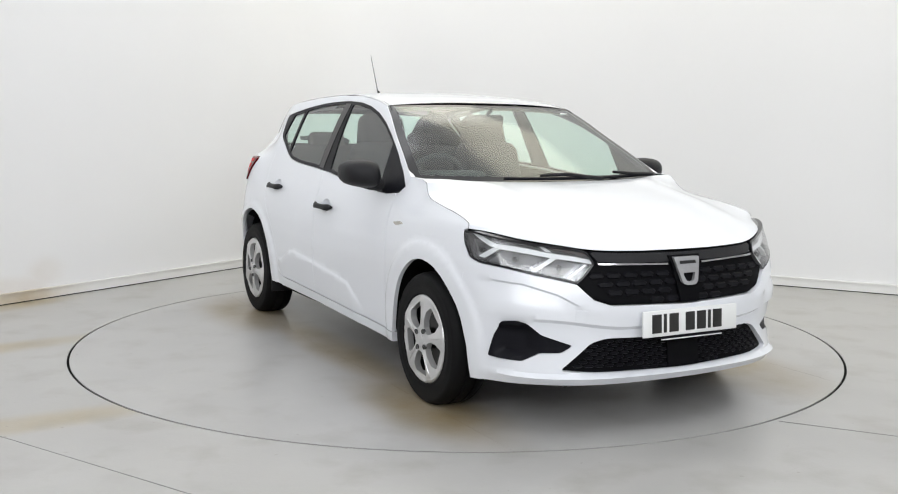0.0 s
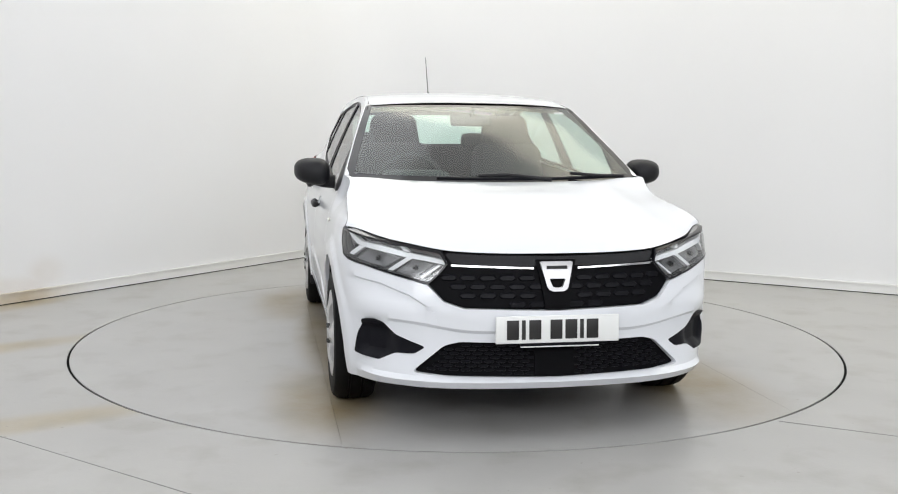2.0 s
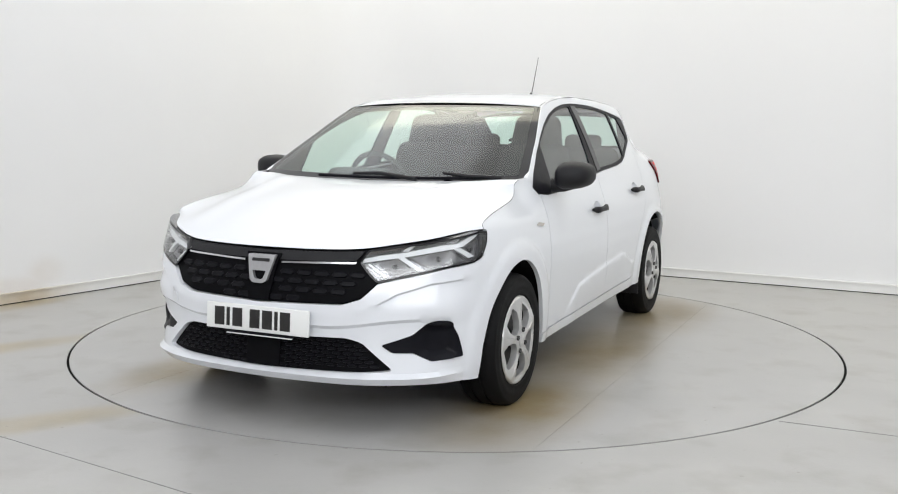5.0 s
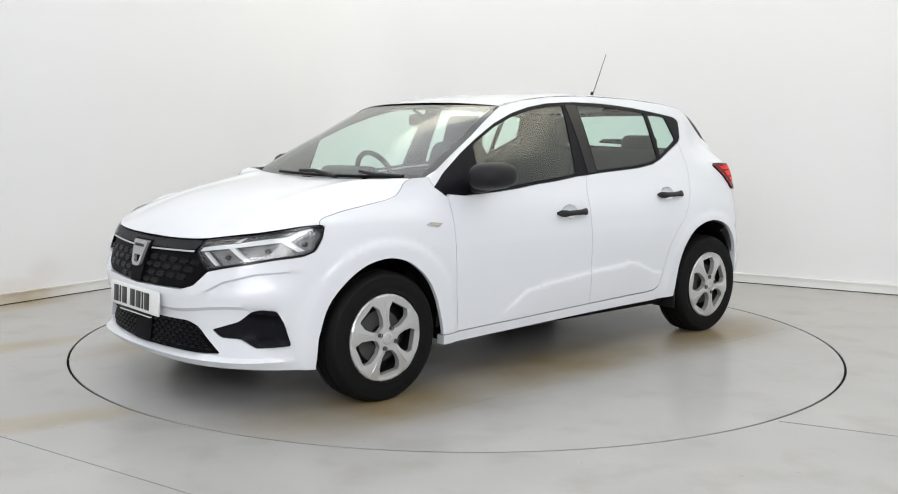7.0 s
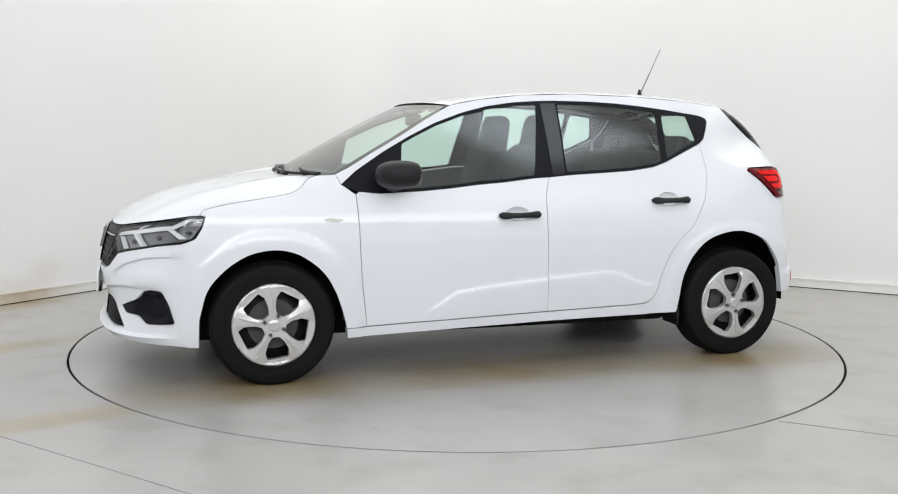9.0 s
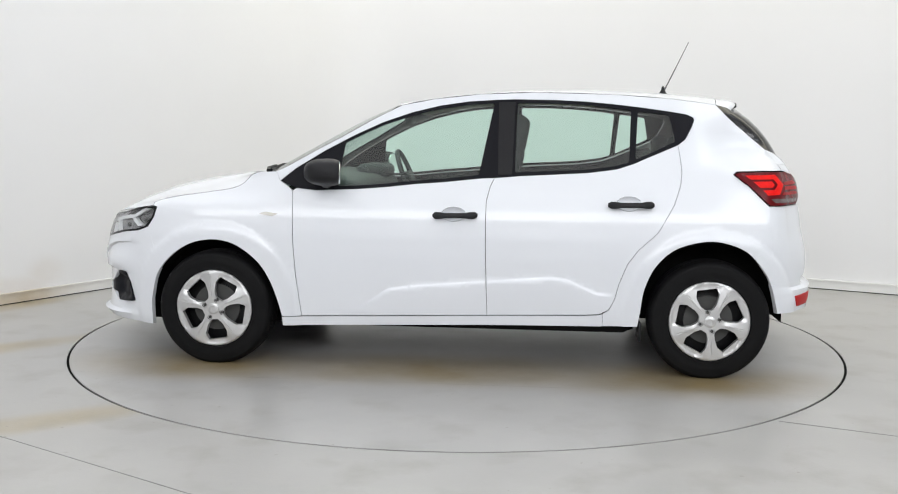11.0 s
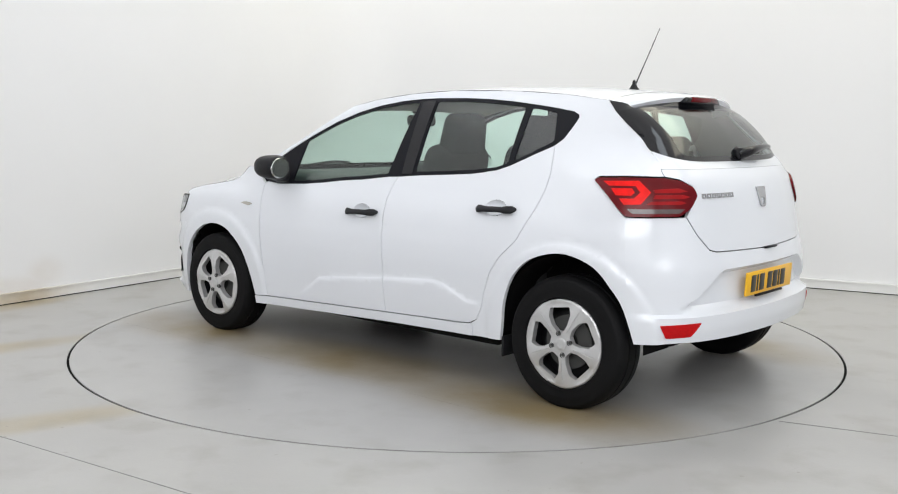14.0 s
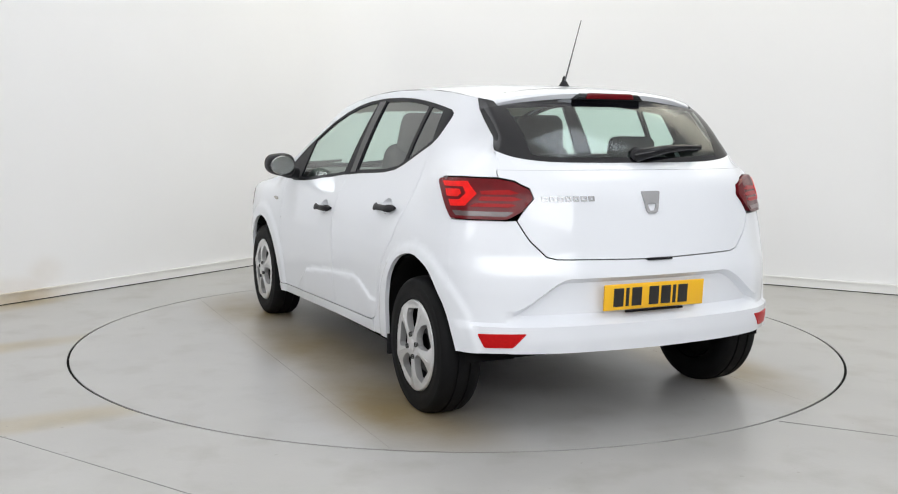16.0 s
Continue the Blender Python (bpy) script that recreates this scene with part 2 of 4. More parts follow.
def skin(s, z, out=0.0):
    """Points of the car's skin: s metres along the plan's outline from the nose (below 0: its right side), z metres high, moved out."""
    s, z = np.asarray(s, float), np.asarray(z, float)
    a = np.minimum(np.abs(s), 2 * S_REAR - np.abs(s))
    x, y = np.interp(a, CS, CURVE[:, 0]), np.interp(a, CS, CURVE[:, 1])
    nx, ny = np.interp(a, CS, NORMAL[:, 0]), np.interp(a, CS, NORMAL[:, 1])
    wf, wr = ramp(nx, 0.25, 0.85), ramp(-nx, 0.25, 0.85)
    zf = z - 0.035 * ramp(np.abs(y), 0.30, 0.66) * ramp(z, 0.38, 0.44) * (1 - ramp(z, 0.50, 0.57))
    d = wf * np.interp(zf, FRONT_Z, FRONT_D) + wr * np.interp(z, REAR_Z, REAR_D) + (1 - wf - wr) * np.interp(z, SIDE_Z, SIDE_D)
    # wheel-arch flares
    for cx in (1.302, -1.302):
        r = np.hypot(x - cx, z - 0.305)
        d = d - 0.011 * (1 - ramp(r, 0.435, 0.465)) * (z < 0.9)
    # the doors' lower panels stand proud below a slanting crease
    cr = np.array(CREASE)[::-1]
    below = np.interp(x, cr[:, 0], cr[:, 1]) - z
    d = d - 0.0075 * ramp(below, 0.0, 0.014) * (1 - ramp(below, 0.03, 0.24)) * ramp(x, -0.86, -0.74) * (1 - ramp(x, 0.38, 0.6)) * (np.abs(ny) > 0.8)
    # haunch beside the tail lamps
    d = d - 0.020 * ramp(-x, 1.15, 1.45) * ramp(z, 0.85, 1.0) * (1 - ramp(z, 1.04, 1.2)) * (1 - wr)
    d = d + 0.025 * ramp(z, 0.84, 0.93) * (1 - ramp(z, 1.0, 1.06)) * ramp(x, 0.95, 1.15) * (1 - wf)
    # the cabin narrows towards the rear window
    d = d + ramp(-x, 1.15, 1.50) * np.interp(z, TUCK_Z, TUCK_D) * (1 - wr)
    # ledge of the front bumper under the lamps, and number-plate recess of the rear one
    under = np.interp(a, [0.40, 0.52, 0.62, 0.77, 0.95, 1.1], [0.53, 0.546, 0.597, 0.635, 0.649, 0.655]) - z
    d = d + 0.014 * ramp(under, 0.0, 0.010) * (1 - ramp(under, 0.015, 0.12)) * ramp(a, 0.46, 0.60) * (1 - ramp(a, 0.86, 1.02)) * (x > 1.5)
    ry = np.abs(y)
    edge = 0.655 - 0.135 * ramp(ry, 0.40, 0.68)
    d = d + 0.038 * wr * ramp(edge - z, 0.0, 0.022) * ramp(z, 0.47, 0.50) * (1 - ramp(ry, 0.60, 0.70))
    d = d - out
    sign = np.where((s < 0) | (s > S_REAR), -1.0, 1.0)
    return np.stack([x - nx * d, (y - ny * d) * sign, z + 0 * x], -1)


S_TABLE = np.linspace(0, S_REAR, 900)


def at_x(x, z):
    """s where the skin's left side, z high, lies x metres ahead."""
    q = skin(S_TABLE, np.full(900, z))[:, 0]
    return float(np.interp(-x, -q, S_TABLE))


def nose(y, z):
    """s where the skin's front lies y metres to the left."""
    q = skin(S_TABLE[:330], np.full(330, z))[:, 1]
    return float(np.interp(y, q, S_TABLE[:330]))


def tail(y, z):
    """s where the skin's rear lies y metres to the left."""
    q = skin(S_TABLE[600:], np.full(300, z))[:, 1]
    return float(np.interp(-y, -q, S_TABLE[600:]))


# ---- mesh helpers ----
def part(name, bm, mat, parent=None, label=""):
    me = bpy.data.meshes.new(name)
    bm.to_mesh(me)
    bm.free()
    me.materials.append(mat)
    ob = new(name, me)
    ob.parent = parent
    return tagged(ob, label)


def from_lists(name, verts, faces, mat, parent=None, label="", smooth=True, sharp=40):
    me = bpy.data.meshes.new(name)
    me.from_pydata([tuple(map(float, v)) for v in verts], [], [tuple(map(int, f)) for f in faces])
    me.materials.append(mat)
    me.validate()
    if smooth:
        me.polygons.foreach_set("use_smooth", [True] * len(me.polygons))
        bm = bmesh.new()
        bm.from_mesh(me)
        for e in bm.edges:
            if len(e.link_faces) == 2 and e.calc_face_angle(0) > radians(sharp):
                e.smooth = False
        bm.to_mesh(me)
        bm.free()
    ob = new(name, me)
    ob.parent = parent
    return tagged(ob, label)


def inside(poly, pts):
    p, q = np.asarray(poly), np.roll(np.asarray(poly), -1, axis=0)
    x, y = np.asarray(pts)[:, 0][:, None], np.asarray(pts)[:, 1][:, None]
    cross = (p[None, :, 1] > y) != (q[None, :, 1] > y)
    dy = np.where(np.abs(q[:, 1] - p[:, 1]) < 1e-12, 1e-12, q[:, 1] - p[:, 1])
    xi = p[None, :, 0] + (y - p[None, :, 1]) * ((q[:, 0] - p[:, 0]) / dy)[None]
    return ((cross & (x < xi)).sum(1) % 2) == 1


def border(poly, step):
    out = []
    for a, b in zip(poly, list(poly[1:]) + [poly[0]]):
        a, b = np.array(a, float), np.array(b, float)
        n = max(1, int(np.linalg.norm(b - a) / step))
        out += [a + (b - a) * k / n for k in range(n)]
    return np.array(out)


def shrink(poly, gap):
    p = np.array(poly, float)
    area2 = np.sum(p[:, 0] * np.roll(p[:, 1], -1) - np.roll(p[:, 0], -1) * p[:, 1])
    d = np.roll(p, -1, axis=0) - p
    d /= np.maximum(np.linalg.norm(d, axis=1), 1e-9)[:, None]
    n = np.stack([-d[:, 1], d[:, 0]], 1) * (1 if area2 > 0 else -1)
    m = n + np.roll(n, 1, axis=0)
    m /= np.maximum(np.linalg.norm(m, axis=1), 0.5)[:, None]
    return p + m * gap


def rounded(poly, r=0.02, n=4):
    """The polygon with its corners rounded off by about r."""
    p = np.array(poly, float)
    out = []
    for i in range(len(p)):
        a, b, c = p[i - 1], p[i], p[(i + 1) % len(p)]
        ra, rc = min(r, np.linalg.norm(a - b) * 0.45), min(r, np.linalg.norm(c - b) * 0.45)
        s, e = b + (a - b) / max(np.linalg.norm(a - b), 1e-9) * ra, b + (c - b) / max(np.linalg.norm(c - b), 1e-9) * rc
        out += [(1 - u) ** 2 * s + 2 * u * (1 - u) * b + u * u * e for u in np.linspace(0, 1, n)]
    return out


def sheet(name, outline, mat, parent=None, holes=(), at=None, step=0.03, gap=0.0, depth=0.012, out=0.0, side=1, label="", sharp=40, creases=()):
    """A curved panel: its outline (and holes) in the plane, laid onto the surface at(u, v, out), with an edge turned in by depth."""
    at = at or skin
    rings = [border(shrink(outline, gap) if gap else np.array(outline, float), step)] + [border(shrink(h, -gap) if gap else np.array(h, float), step) for h in holes]
    pts, edges = [], []
    for r in rings:
        k = len(pts)
        pts += list(r)
        edges += [(k + i, k + (i + 1) % len(r)) for i in range(len(r))]
    for line in creases:
        q = border(list(line) + list(line[::-1])[1:-1], step * 0.7)[: None]
        q = np.array([spot for spot in q[: len(q) // 2 + 1] if inside(shrink(rings[0], 0.006), spot[None])[0] and not any(inside(shrink(h, -0.006), spot[None])[0] for h in rings[1:])])
        k = len(pts)
        pts += list(q)
        edges += [(k + i, k + i + 1) for i in range(len(q) - 1) if np.linalg.norm(q[i + 1] - q[i]) < step * 1.2]
    lo, hi = rings[0].min(0), rings[0].max(0)
    gx, gy = np.meshgrid(np.arange(lo[0] + step / 2, hi[0], step), np.arange(lo[1] + step / 2, hi[1], step))
    grid = np.stack([gx.ravel(), gy.ravel()], 1)
    if len(grid):
        keep = inside(rings[0], grid)
        for h in rings[1:]:
            keep &= ~inside(h, grid)
        grid = grid[keep]
        if len(grid):
            every = np.array(pts)
            near = np.min(np.linalg.norm(grid[:, None] - every[None], axis=2), axis=1)
            pts += list(grid[near > step * 0.45])
    vs, _, fs, *_ = delaunay_2d_cdt([Vector(p) for p in pts], edges, [], 0, 1e-6)
    vs = np.array([(v.x, v.y) for v in vs])
    mid = np.array([vs[list(f)].mean(0) for f in fs])
    ok = inside(rings[0], mid)
    for h in rings[1:]:
        ok &= ~inside(h, mid)
    tris = [tuple(f) for f, o in zip(fs, ok) if o]
    top = at(vs[:, 0], vs[:, 1], out)
    low = at(vs[:, 0], vs[:, 1], out - depth)
    top[:, 1] *= side
    low[:, 1] *= side
    count = {}
    for f in tris:
        for a, b in zip(f, f[1:] + f[:1]):
            count[(a, b)] = 1
    rim = [(a, b) for a, b in count if (b, a) not in count]
    n = len(vs)
    faces = list(tris) + [(b, a, n + a, n + b) for a, b in rim]
    # faces turned outwards
    f0 = tris[len(tris) // 2]
    nrm = np.cross(top[f0[1]] - top[f0[0]], top[f0[2]] - top[f0[0]])
    under = at(vs[:, 0], vs[:, 1], out - 0.01)
    under[:, 1] *= side
    if nrm @ (top[f0[0]] - under[f0[0]]) < 0:
        faces = [f[::-1] for f in faces]
    used = sorted({i for f in faces for i in f})
    index = {u: i for i, u in enumerate(used)}
    both = np.vstack([top, low])
    return from_lists(name, both[used], [tuple(index[i] for i in f) for f in faces], mat, parent, label, sharp=sharp)


def loft(name, rows, mat, parent=None, label="", thick=0.0, sharp=40):
    """A surface through rows of points; thick gives it a back."""
    rows = np.array(rows, float)
    m, n, _ = rows.shape
    verts = rows.reshape(-1, 3)
    faces = [(i * n + j, i * n + j + 1, (i + 1) * n + j + 1, (i + 1) * n + j) for i in range(m - 1) for j in range(n - 1)]
    if thick:
        du, dv = np.gradient(rows, axis=0), np.gradient(rows, axis=1)
        nm = np.cross(du, dv)
        nm /= np.maximum(np.linalg.norm(nm, axis=2), 1e-9)[..., None]
        verts = np.vstack([verts, (rows + nm * thick).reshape(-1, 3)])
        k = m * n
        faces += [tuple(k + i for i in f[::-1]) for f in faces]
        ring = [j for j in range(n)] + [i * n + n - 1 for i in range(1, m)] + [(m - 1) * n + j for j in range(n - 2, -1, -1)] + [i * n for i in range(m - 2, 0, -1)]
        faces += [(a, k + a, k + b, b) for a, b in zip(ring, ring[1:] + ring[:1])]
    return from_lists(name, verts, faces, mat, parent, label, sharp=sharp)


def block(name, size, m, mat, parent=None, label="", bevel=0.01, segments=2, taper=None):
    """A box with rounded edges at the pose m; taper(v) may reshape it before."""
    bm = bmesh.new()
    bmesh.ops.create_cube(bm, size=1)
    bmesh.ops.scale(bm, vec=size, verts=bm.verts)
    if bevel:
        bmesh.ops.bevel(bm, geom=bm.edges[:], offset=min(bevel, min(size) * 0.45), segments=segments, affect="EDGES", profile=0.5)
    for v in bm.verts:
        if taper:
            v.co = Vector(taper(v.co))
        v.co = m @ v.co
    for f in bm.faces:
        f.smooth = True
    return part(name, bm, mat, parent, label)


def lathe(name, profile, m, mat, parent=None, label="", n=48, sharp=35):
    """A body turned about its y axis: profile of (radius, y)."""
    verts, faces = [], []
    for r, y in profile:
        verts += [m @ Vector((r * math.cos(2 * math.pi * k / n), y, r * math.sin(2 * math.pi * k / n))) for k in range(n)]
    for i in range(len(profile) - 1):
        faces += [(i * n + k, (i + 1) * n + k, (i + 1) * n + (k + 1) % n, i * n + (k + 1) % n) for k in range(n)]
    return from_lists(name, verts, faces, mat, parent, label, sharp=sharp)


def tube(name, points, radius, mat, parent=None, label="", n=8, taper=1.0):
    pts = [Vector(p) for p in points]
    verts, faces = [], []
    for i, p in enumerate(pts):
        d = (pts[min(i + 1, len(pts) - 1)] - pts[max(i - 1, 0)]).normalized()
        a = d.orthogonal().normalized() if i == 0 else (a - a.dot(d) * d).normalized()
        b = d.cross(a)
        r = radius * (1 + (taper - 1) * i / max(1, len(pts) - 1))
        verts += [p + r * (math.cos(2 * math.pi * k / n) * a + math.sin(2 * math.pi * k / n) * b) for k in range(n)]
    for i in range(len(pts) - 1):
        faces += [(i * n + k, i * n + (k + 1) % n, (i + 1) * n + (k + 1) % n, (i + 1) * n + k) for k in range(n)]
    faces += [tuple(range(n))[::-1], tuple((len(pts) - 1) * n + k for k in range(n))]
    return from_lists(name, verts, faces, mat, parent, label, sharp=50)


def flat(u, v, out):
    """The floor plane, for sheets that lie on the ground."""
    return np.stack([u, v, 0 * u + out], -1)


# ---- the room ----
ROUND = [(2.258 * math.cos(2 * math.pi * k / 160) - 0.002, 2.258 * math.sin(2 * math.pi * k / 160) + 0.054) for k in range(160)]
floor = sheet("floor", [(-9, -11), (10, -11), (10, 8), (-9, 8)], FLOOR, holes=[ROUND], at=flat, step=0.5, depth=0.12)
tagged(floor, "grey painted concrete floor with brown tyre dirt", kind="structure")
pit = lathe("floor_pit", [(0.001, -0.12), (2.27, -0.12), (2.27, -0.015)], pose(-0.002, 0.054, 0) @ Matrix.Rotation(radians(90), 4, "X"), PIT, n=96)
tagged(pit, "dark pit under the turntable", kind="structure")
gap_ring = lathe("turntable_gap", [(2.241, -0.006), (2.261, -0.006)], pose(-0.002, 0.054, 0) @ Matrix.Rotation(radians(90), 4, "X"), PIT, n=160)
tagged(gap_ring, "dark narrow gap round the turntable", kind="structure")
for a, b in (((-2.9, -1.40), (-0.9, -2.69)), ((1.43, -1.72), (4.2, -2.98))):
    d = Vector((b[0] - a[0], b[1] - a[1], 0))
    joint = block("floor_joint", (d.length, 0.004, 0.002), Matrix.Translation(((a[0] + b[0]) / 2, (a[1] + b[1]) / 2, 0.0005)) @ Matrix.Rotation(math.atan2(d.y, d.x), 4, "Z"),
                  material("floor_joint_grey", (0.27, 0.27, 0.26), 0.5), bevel=0)
    tagged(joint, "thin joint line in the grey floor", kind="structure")

CORNER = Vector((-1.13, 4.24))
LEFT, RIGHT = Vector((-0.526, -0.8506)).normalized(), Vector((0.88, -0.473)).normalized()
BEND = 0.85


def wall_line(off):
    """Plan of the two visible walls with their rounded corner, moved into the room by off."""
    a, b = CORNER + LEFT * BEND, CORNER + RIGHT * BEND
    pts = [CORNER + LEFT * 9.5, a] + [(1 - t) ** 2 * a + 2 * t * (1 - t) * CORNER + t * t * b for t in [k / 14 for k in range(1, 14)]] + [b, CORNER + RIGHT * 10.5]
    p = np.array([tuple(v) for v in pts])
    d = np.gradient(p, axis=0)
    d /= np.linalg.norm(d, axis=1)[:, None]
    return p + np.stack([d[:, 1], -d[:, 0]], 1) * off


def wall_band(name, z0, z1, inner, outer, mat, label):
    a, b = wall_line(inner), wall_line(outer)
    rows = [[(x, y, z) for x, y in q] for q, z in ((b, z0), (a, z0), (a, z1), (b, z1), (b, z0))]
    return tagged(loft(name, rows, mat, sharp=30), label, kind="structure")


wall_band("wall_1", 0, 4.6, 0.0, -0.15, WALL, "plain white painted studio walls with a rounded corner")
wall_band("baseboard", 0.007, 0.070, 0.018, 0.003, SKIRT, "white painted skirting board along the walls")
wall_band("baseboard_cap", 0.0705, 0.082, 0.026, 0.003, SKIRT, "white rounded cap of the skirting board")
wall_band("trim", 0, 0.0068, 0.013, 0.003, PIT, "dark gap under the skirting board")
for name, m, size in (("wall_2", pose(0.5, -10.5, 2.3), (22, 0.2, 4.6)), ("wall_3", pose(-9.2, -7.0, 2.3), (0.2, 8, 4.6)), ("wall_4", pose(9.8, -5.8, 2.3), (0.2, 10, 4.6))):
    tagged(block(name, size, m, WALL, bevel=0), "plain white painted studio wall", kind="structure")
tagged(block("ceiling", (24, 22, 0.2), pose(0.5, -2.2, 4.7), CEILING, bevel=0), "plain white studio ceiling", kind="structure")

# ---- the turntable: three steel plates with a thin open joint round them ----
table = new("turntable")
tagged(table, "round grey painted turntable flush with the floor, dirty under the tyres, painted darker for shade under the car", "turntable")
RIM = [(2.244 * math.cos(2 * math.pi * k / 180), 2.244 * math.sin(2 * math.pi * k / 180)) for k in range(180)]


def plate_between(lo, hi):
    p = [(x, min(max(y, lo), hi)) for x, y in RIM if lo - 0.08 < y < hi + 0.08]
    p = [(x if lo < y < hi else math.copysign(math.sqrt(2.244 ** 2 - y * y), x), y) for x, y in p]
    out = []
    for q in p:
        if not out or abs(q[0] - out[-1][0]) + abs(q[1] - out[-1][1]) > 1e-4:
            out.append(q)
    return out


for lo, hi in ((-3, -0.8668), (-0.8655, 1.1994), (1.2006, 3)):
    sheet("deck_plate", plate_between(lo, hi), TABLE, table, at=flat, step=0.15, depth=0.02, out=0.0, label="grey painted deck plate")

# ---- the car ----
car = new("car")
tagged(car, "white five-door hatchback with silver wheel covers on a turntable", "car")


def sx(points):
    """Side outline from (x, z) to (s, z)."""
    return [(at_x(x, z), z) for x, z in points]


def mirrored(half):
    """Outline across the nose from its left half, which starts and ends on the centre line."""
    return list(half) + [(-s, z) for s, z in half[::-1] if abs(s) > 1e-6]


def mirrored_tail(half):
    return list(half) + [(2 * S_REAR - s, z) for s, z in half[::-1] if abs(s - S_REAR) > 1e-6]


FOG = rounded([(0.552, 0.378), (0.69, 0.42), (0.755, 0.467), (0.80, 0.476), (0.868, 0.470), (0.90, 0.417), (0.932, 0.317), (0.775, 0.307), (0.693, 0.345), (0.601, 0.348)], 0.012)
LOW_GRILLE = mirrored([(0, 0.258)] + rounded([(0.1, 0.258), (0.46, 0.264), (0.604, 0.275), (0.467, 0.388), (0.40, 0.405), (0.1, 0.397)], 0.02)[4:-4] + [(0, 0.396)])
GRILLE = mirrored([(0, 0.541)] + rounded([(0.1, 0.542), (0.385, 0.551), (0.467, 0.577), (0.540, 0.640), (0.458, 0.72), (0.488, 0.768), (0.1, 0.757)], 0.012)[4:-4] + [(0, 0.756)])
LAMP = rounded([(1.096, 0.836), (1.025, 0.837), (0.898, 0.816), (0.767, 0.797), (0.615, 0.784), (0.493, 0.770), (0.458, 0.72), (0.498, 0.675), (0.537, 0.64), (0.615, 0.655), (0.732, 0.675),
                (0.862, 0.697), (0.983, 0.711), (1.035, 0.727), (1.078, 0.784)], 0.012)
FRONT_ARCH = sx([(1.655, 0.34), (1.615, 0.48), (1.533, 0.579), (1.431, 0.646), (1.33, 0.671), (1.247, 0.668), (1.163, 0.639), (1.065, 0.564), (1.003, 0.471), (0.961, 0.361), (0.935, 0.264)])
REAR_ARCH = sx([(-0.939, 0.262), (-0.951, 0.34), (-0.968, 0.46), (-1.021, 0.58), (-1.116, 0.669), (-1.253, 0.711), (-1.363, 0.706), (-1.474, 0.662), (-1.558, 0.572), (-1.605, 0.49), (-1.647, 0.344)])


def smooth_run(points, n):
    return [tuple(p) for p in spline(points, n)]


FRONT_ARCH, REAR_ARCH = smooth_run(FRONT_ARCH, 40), smooth_run(REAR_ARCH, 40)

joint = [p for p in REAR_ARCH if p[0] > 4.2]
JOINT = (float(np.interp(-0.496, [-p[1] for p in joint], [p[0] for p in joint])), 0.496)


def flare(cx, r, z0=0.25):
    """Part of a circle round a wheel, on the flank."""
    p = [(cx + r * math.cos(math.pi * k / 48), 0.305 + r * math.sin(math.pi * k / 48)) for k in range(-6, 55)]
    return [(at_x(x, z), z) for x, z in p if z > z0]


FLARES_F, FLARES_R = [flare(1.302, r) for r in (0.435, 0.450, 0.465)], [flare(-1.302, r) for r in (0.435, 0.450, 0.465)]
CREASES = [[(at_x(x, z - o), z - o) for x, z in smooth_run(CREASE, 60)] for o in (0.0, 0.007, 0.014)]
LEDGE = [[(a, float(np.interp(a, [0.40, 0.52, 0.62, 0.77, 0.95, 1.1], [0.53, 0.546, 0.597, 0.635, 0.649, 0.655])) - o) for a in np.linspace(0.45, 1.02, 40)] for o in (0.0, 0.010)]
LEDGE += [[(a, o + 0.035 * float(ramp(np.interp(a, CS, CURVE[:, 1]), 0.30, 0.66))) for a in np.linspace(0.01, 0.72, 40)] for o in (0.44, 0.456)] + [[(a, o) for a in np.linspace(0.01, 0.95, 50)] for o in (0.245, 0.262)]
LEDGE += [[(-a, z) for a, z in line] for line in LEDGE]
RECESS = []
for o in (0.0, 0.022):
    half = []
    for a in np.linspace(4.55, S_REAR, 60):
        ry = float(np.interp(a, CS, CURVE[:, 1]))
        half.append((a, float(0.655 - 0.135 * ramp(ry, 0.40, 0.68)) - o))
    RECESS += [half, [(2 * S_REAR - a, z) for a, z in half]]
RECESS += [[(a, z) for a in np.linspace(4.36, 2 * S_REAR - 4.36, 120)] for z in (0.462, 0.475)]
SEAM = [(1.118, 0.505), (1.052, 0.735)]
bumper_half = [(0, 0.212), (0.4, 0.212), (0.7, 0.212), (0.95, 0.202), (at_x(1.66, 0.196), 0.196)] + [p for p in FRONT_ARCH if p[1] < 0.505 and p[0] < 1.2] + SEAM + [
    (1.029, 0.725), (0.983, 0.709), (0.862, 0.695), (0.732, 0.673), (0.615, 0.653), (0.540, 0.637), (0.467, 0.573), (0.385, 0.548), (0, 0.539)]
bumper = sheet("front_bumper", mirrored(bumper_half), PAINT, car, holes=[LOW_GRILLE, FOG, [(-s, z) for s, z in FOG]], step=0.022, gap=0.0015, depth=0.03, creases=LEDGE)

sheet("tow_cover", rounded([(-0.545, 0.484), (-0.495, 0.484), (-0.495, 0.530), (-0.545, 0.530)], 0.004), PAINT, bumper, step=0.03, out=0.0016, depth=0.003, label="small white tow-eye cover")

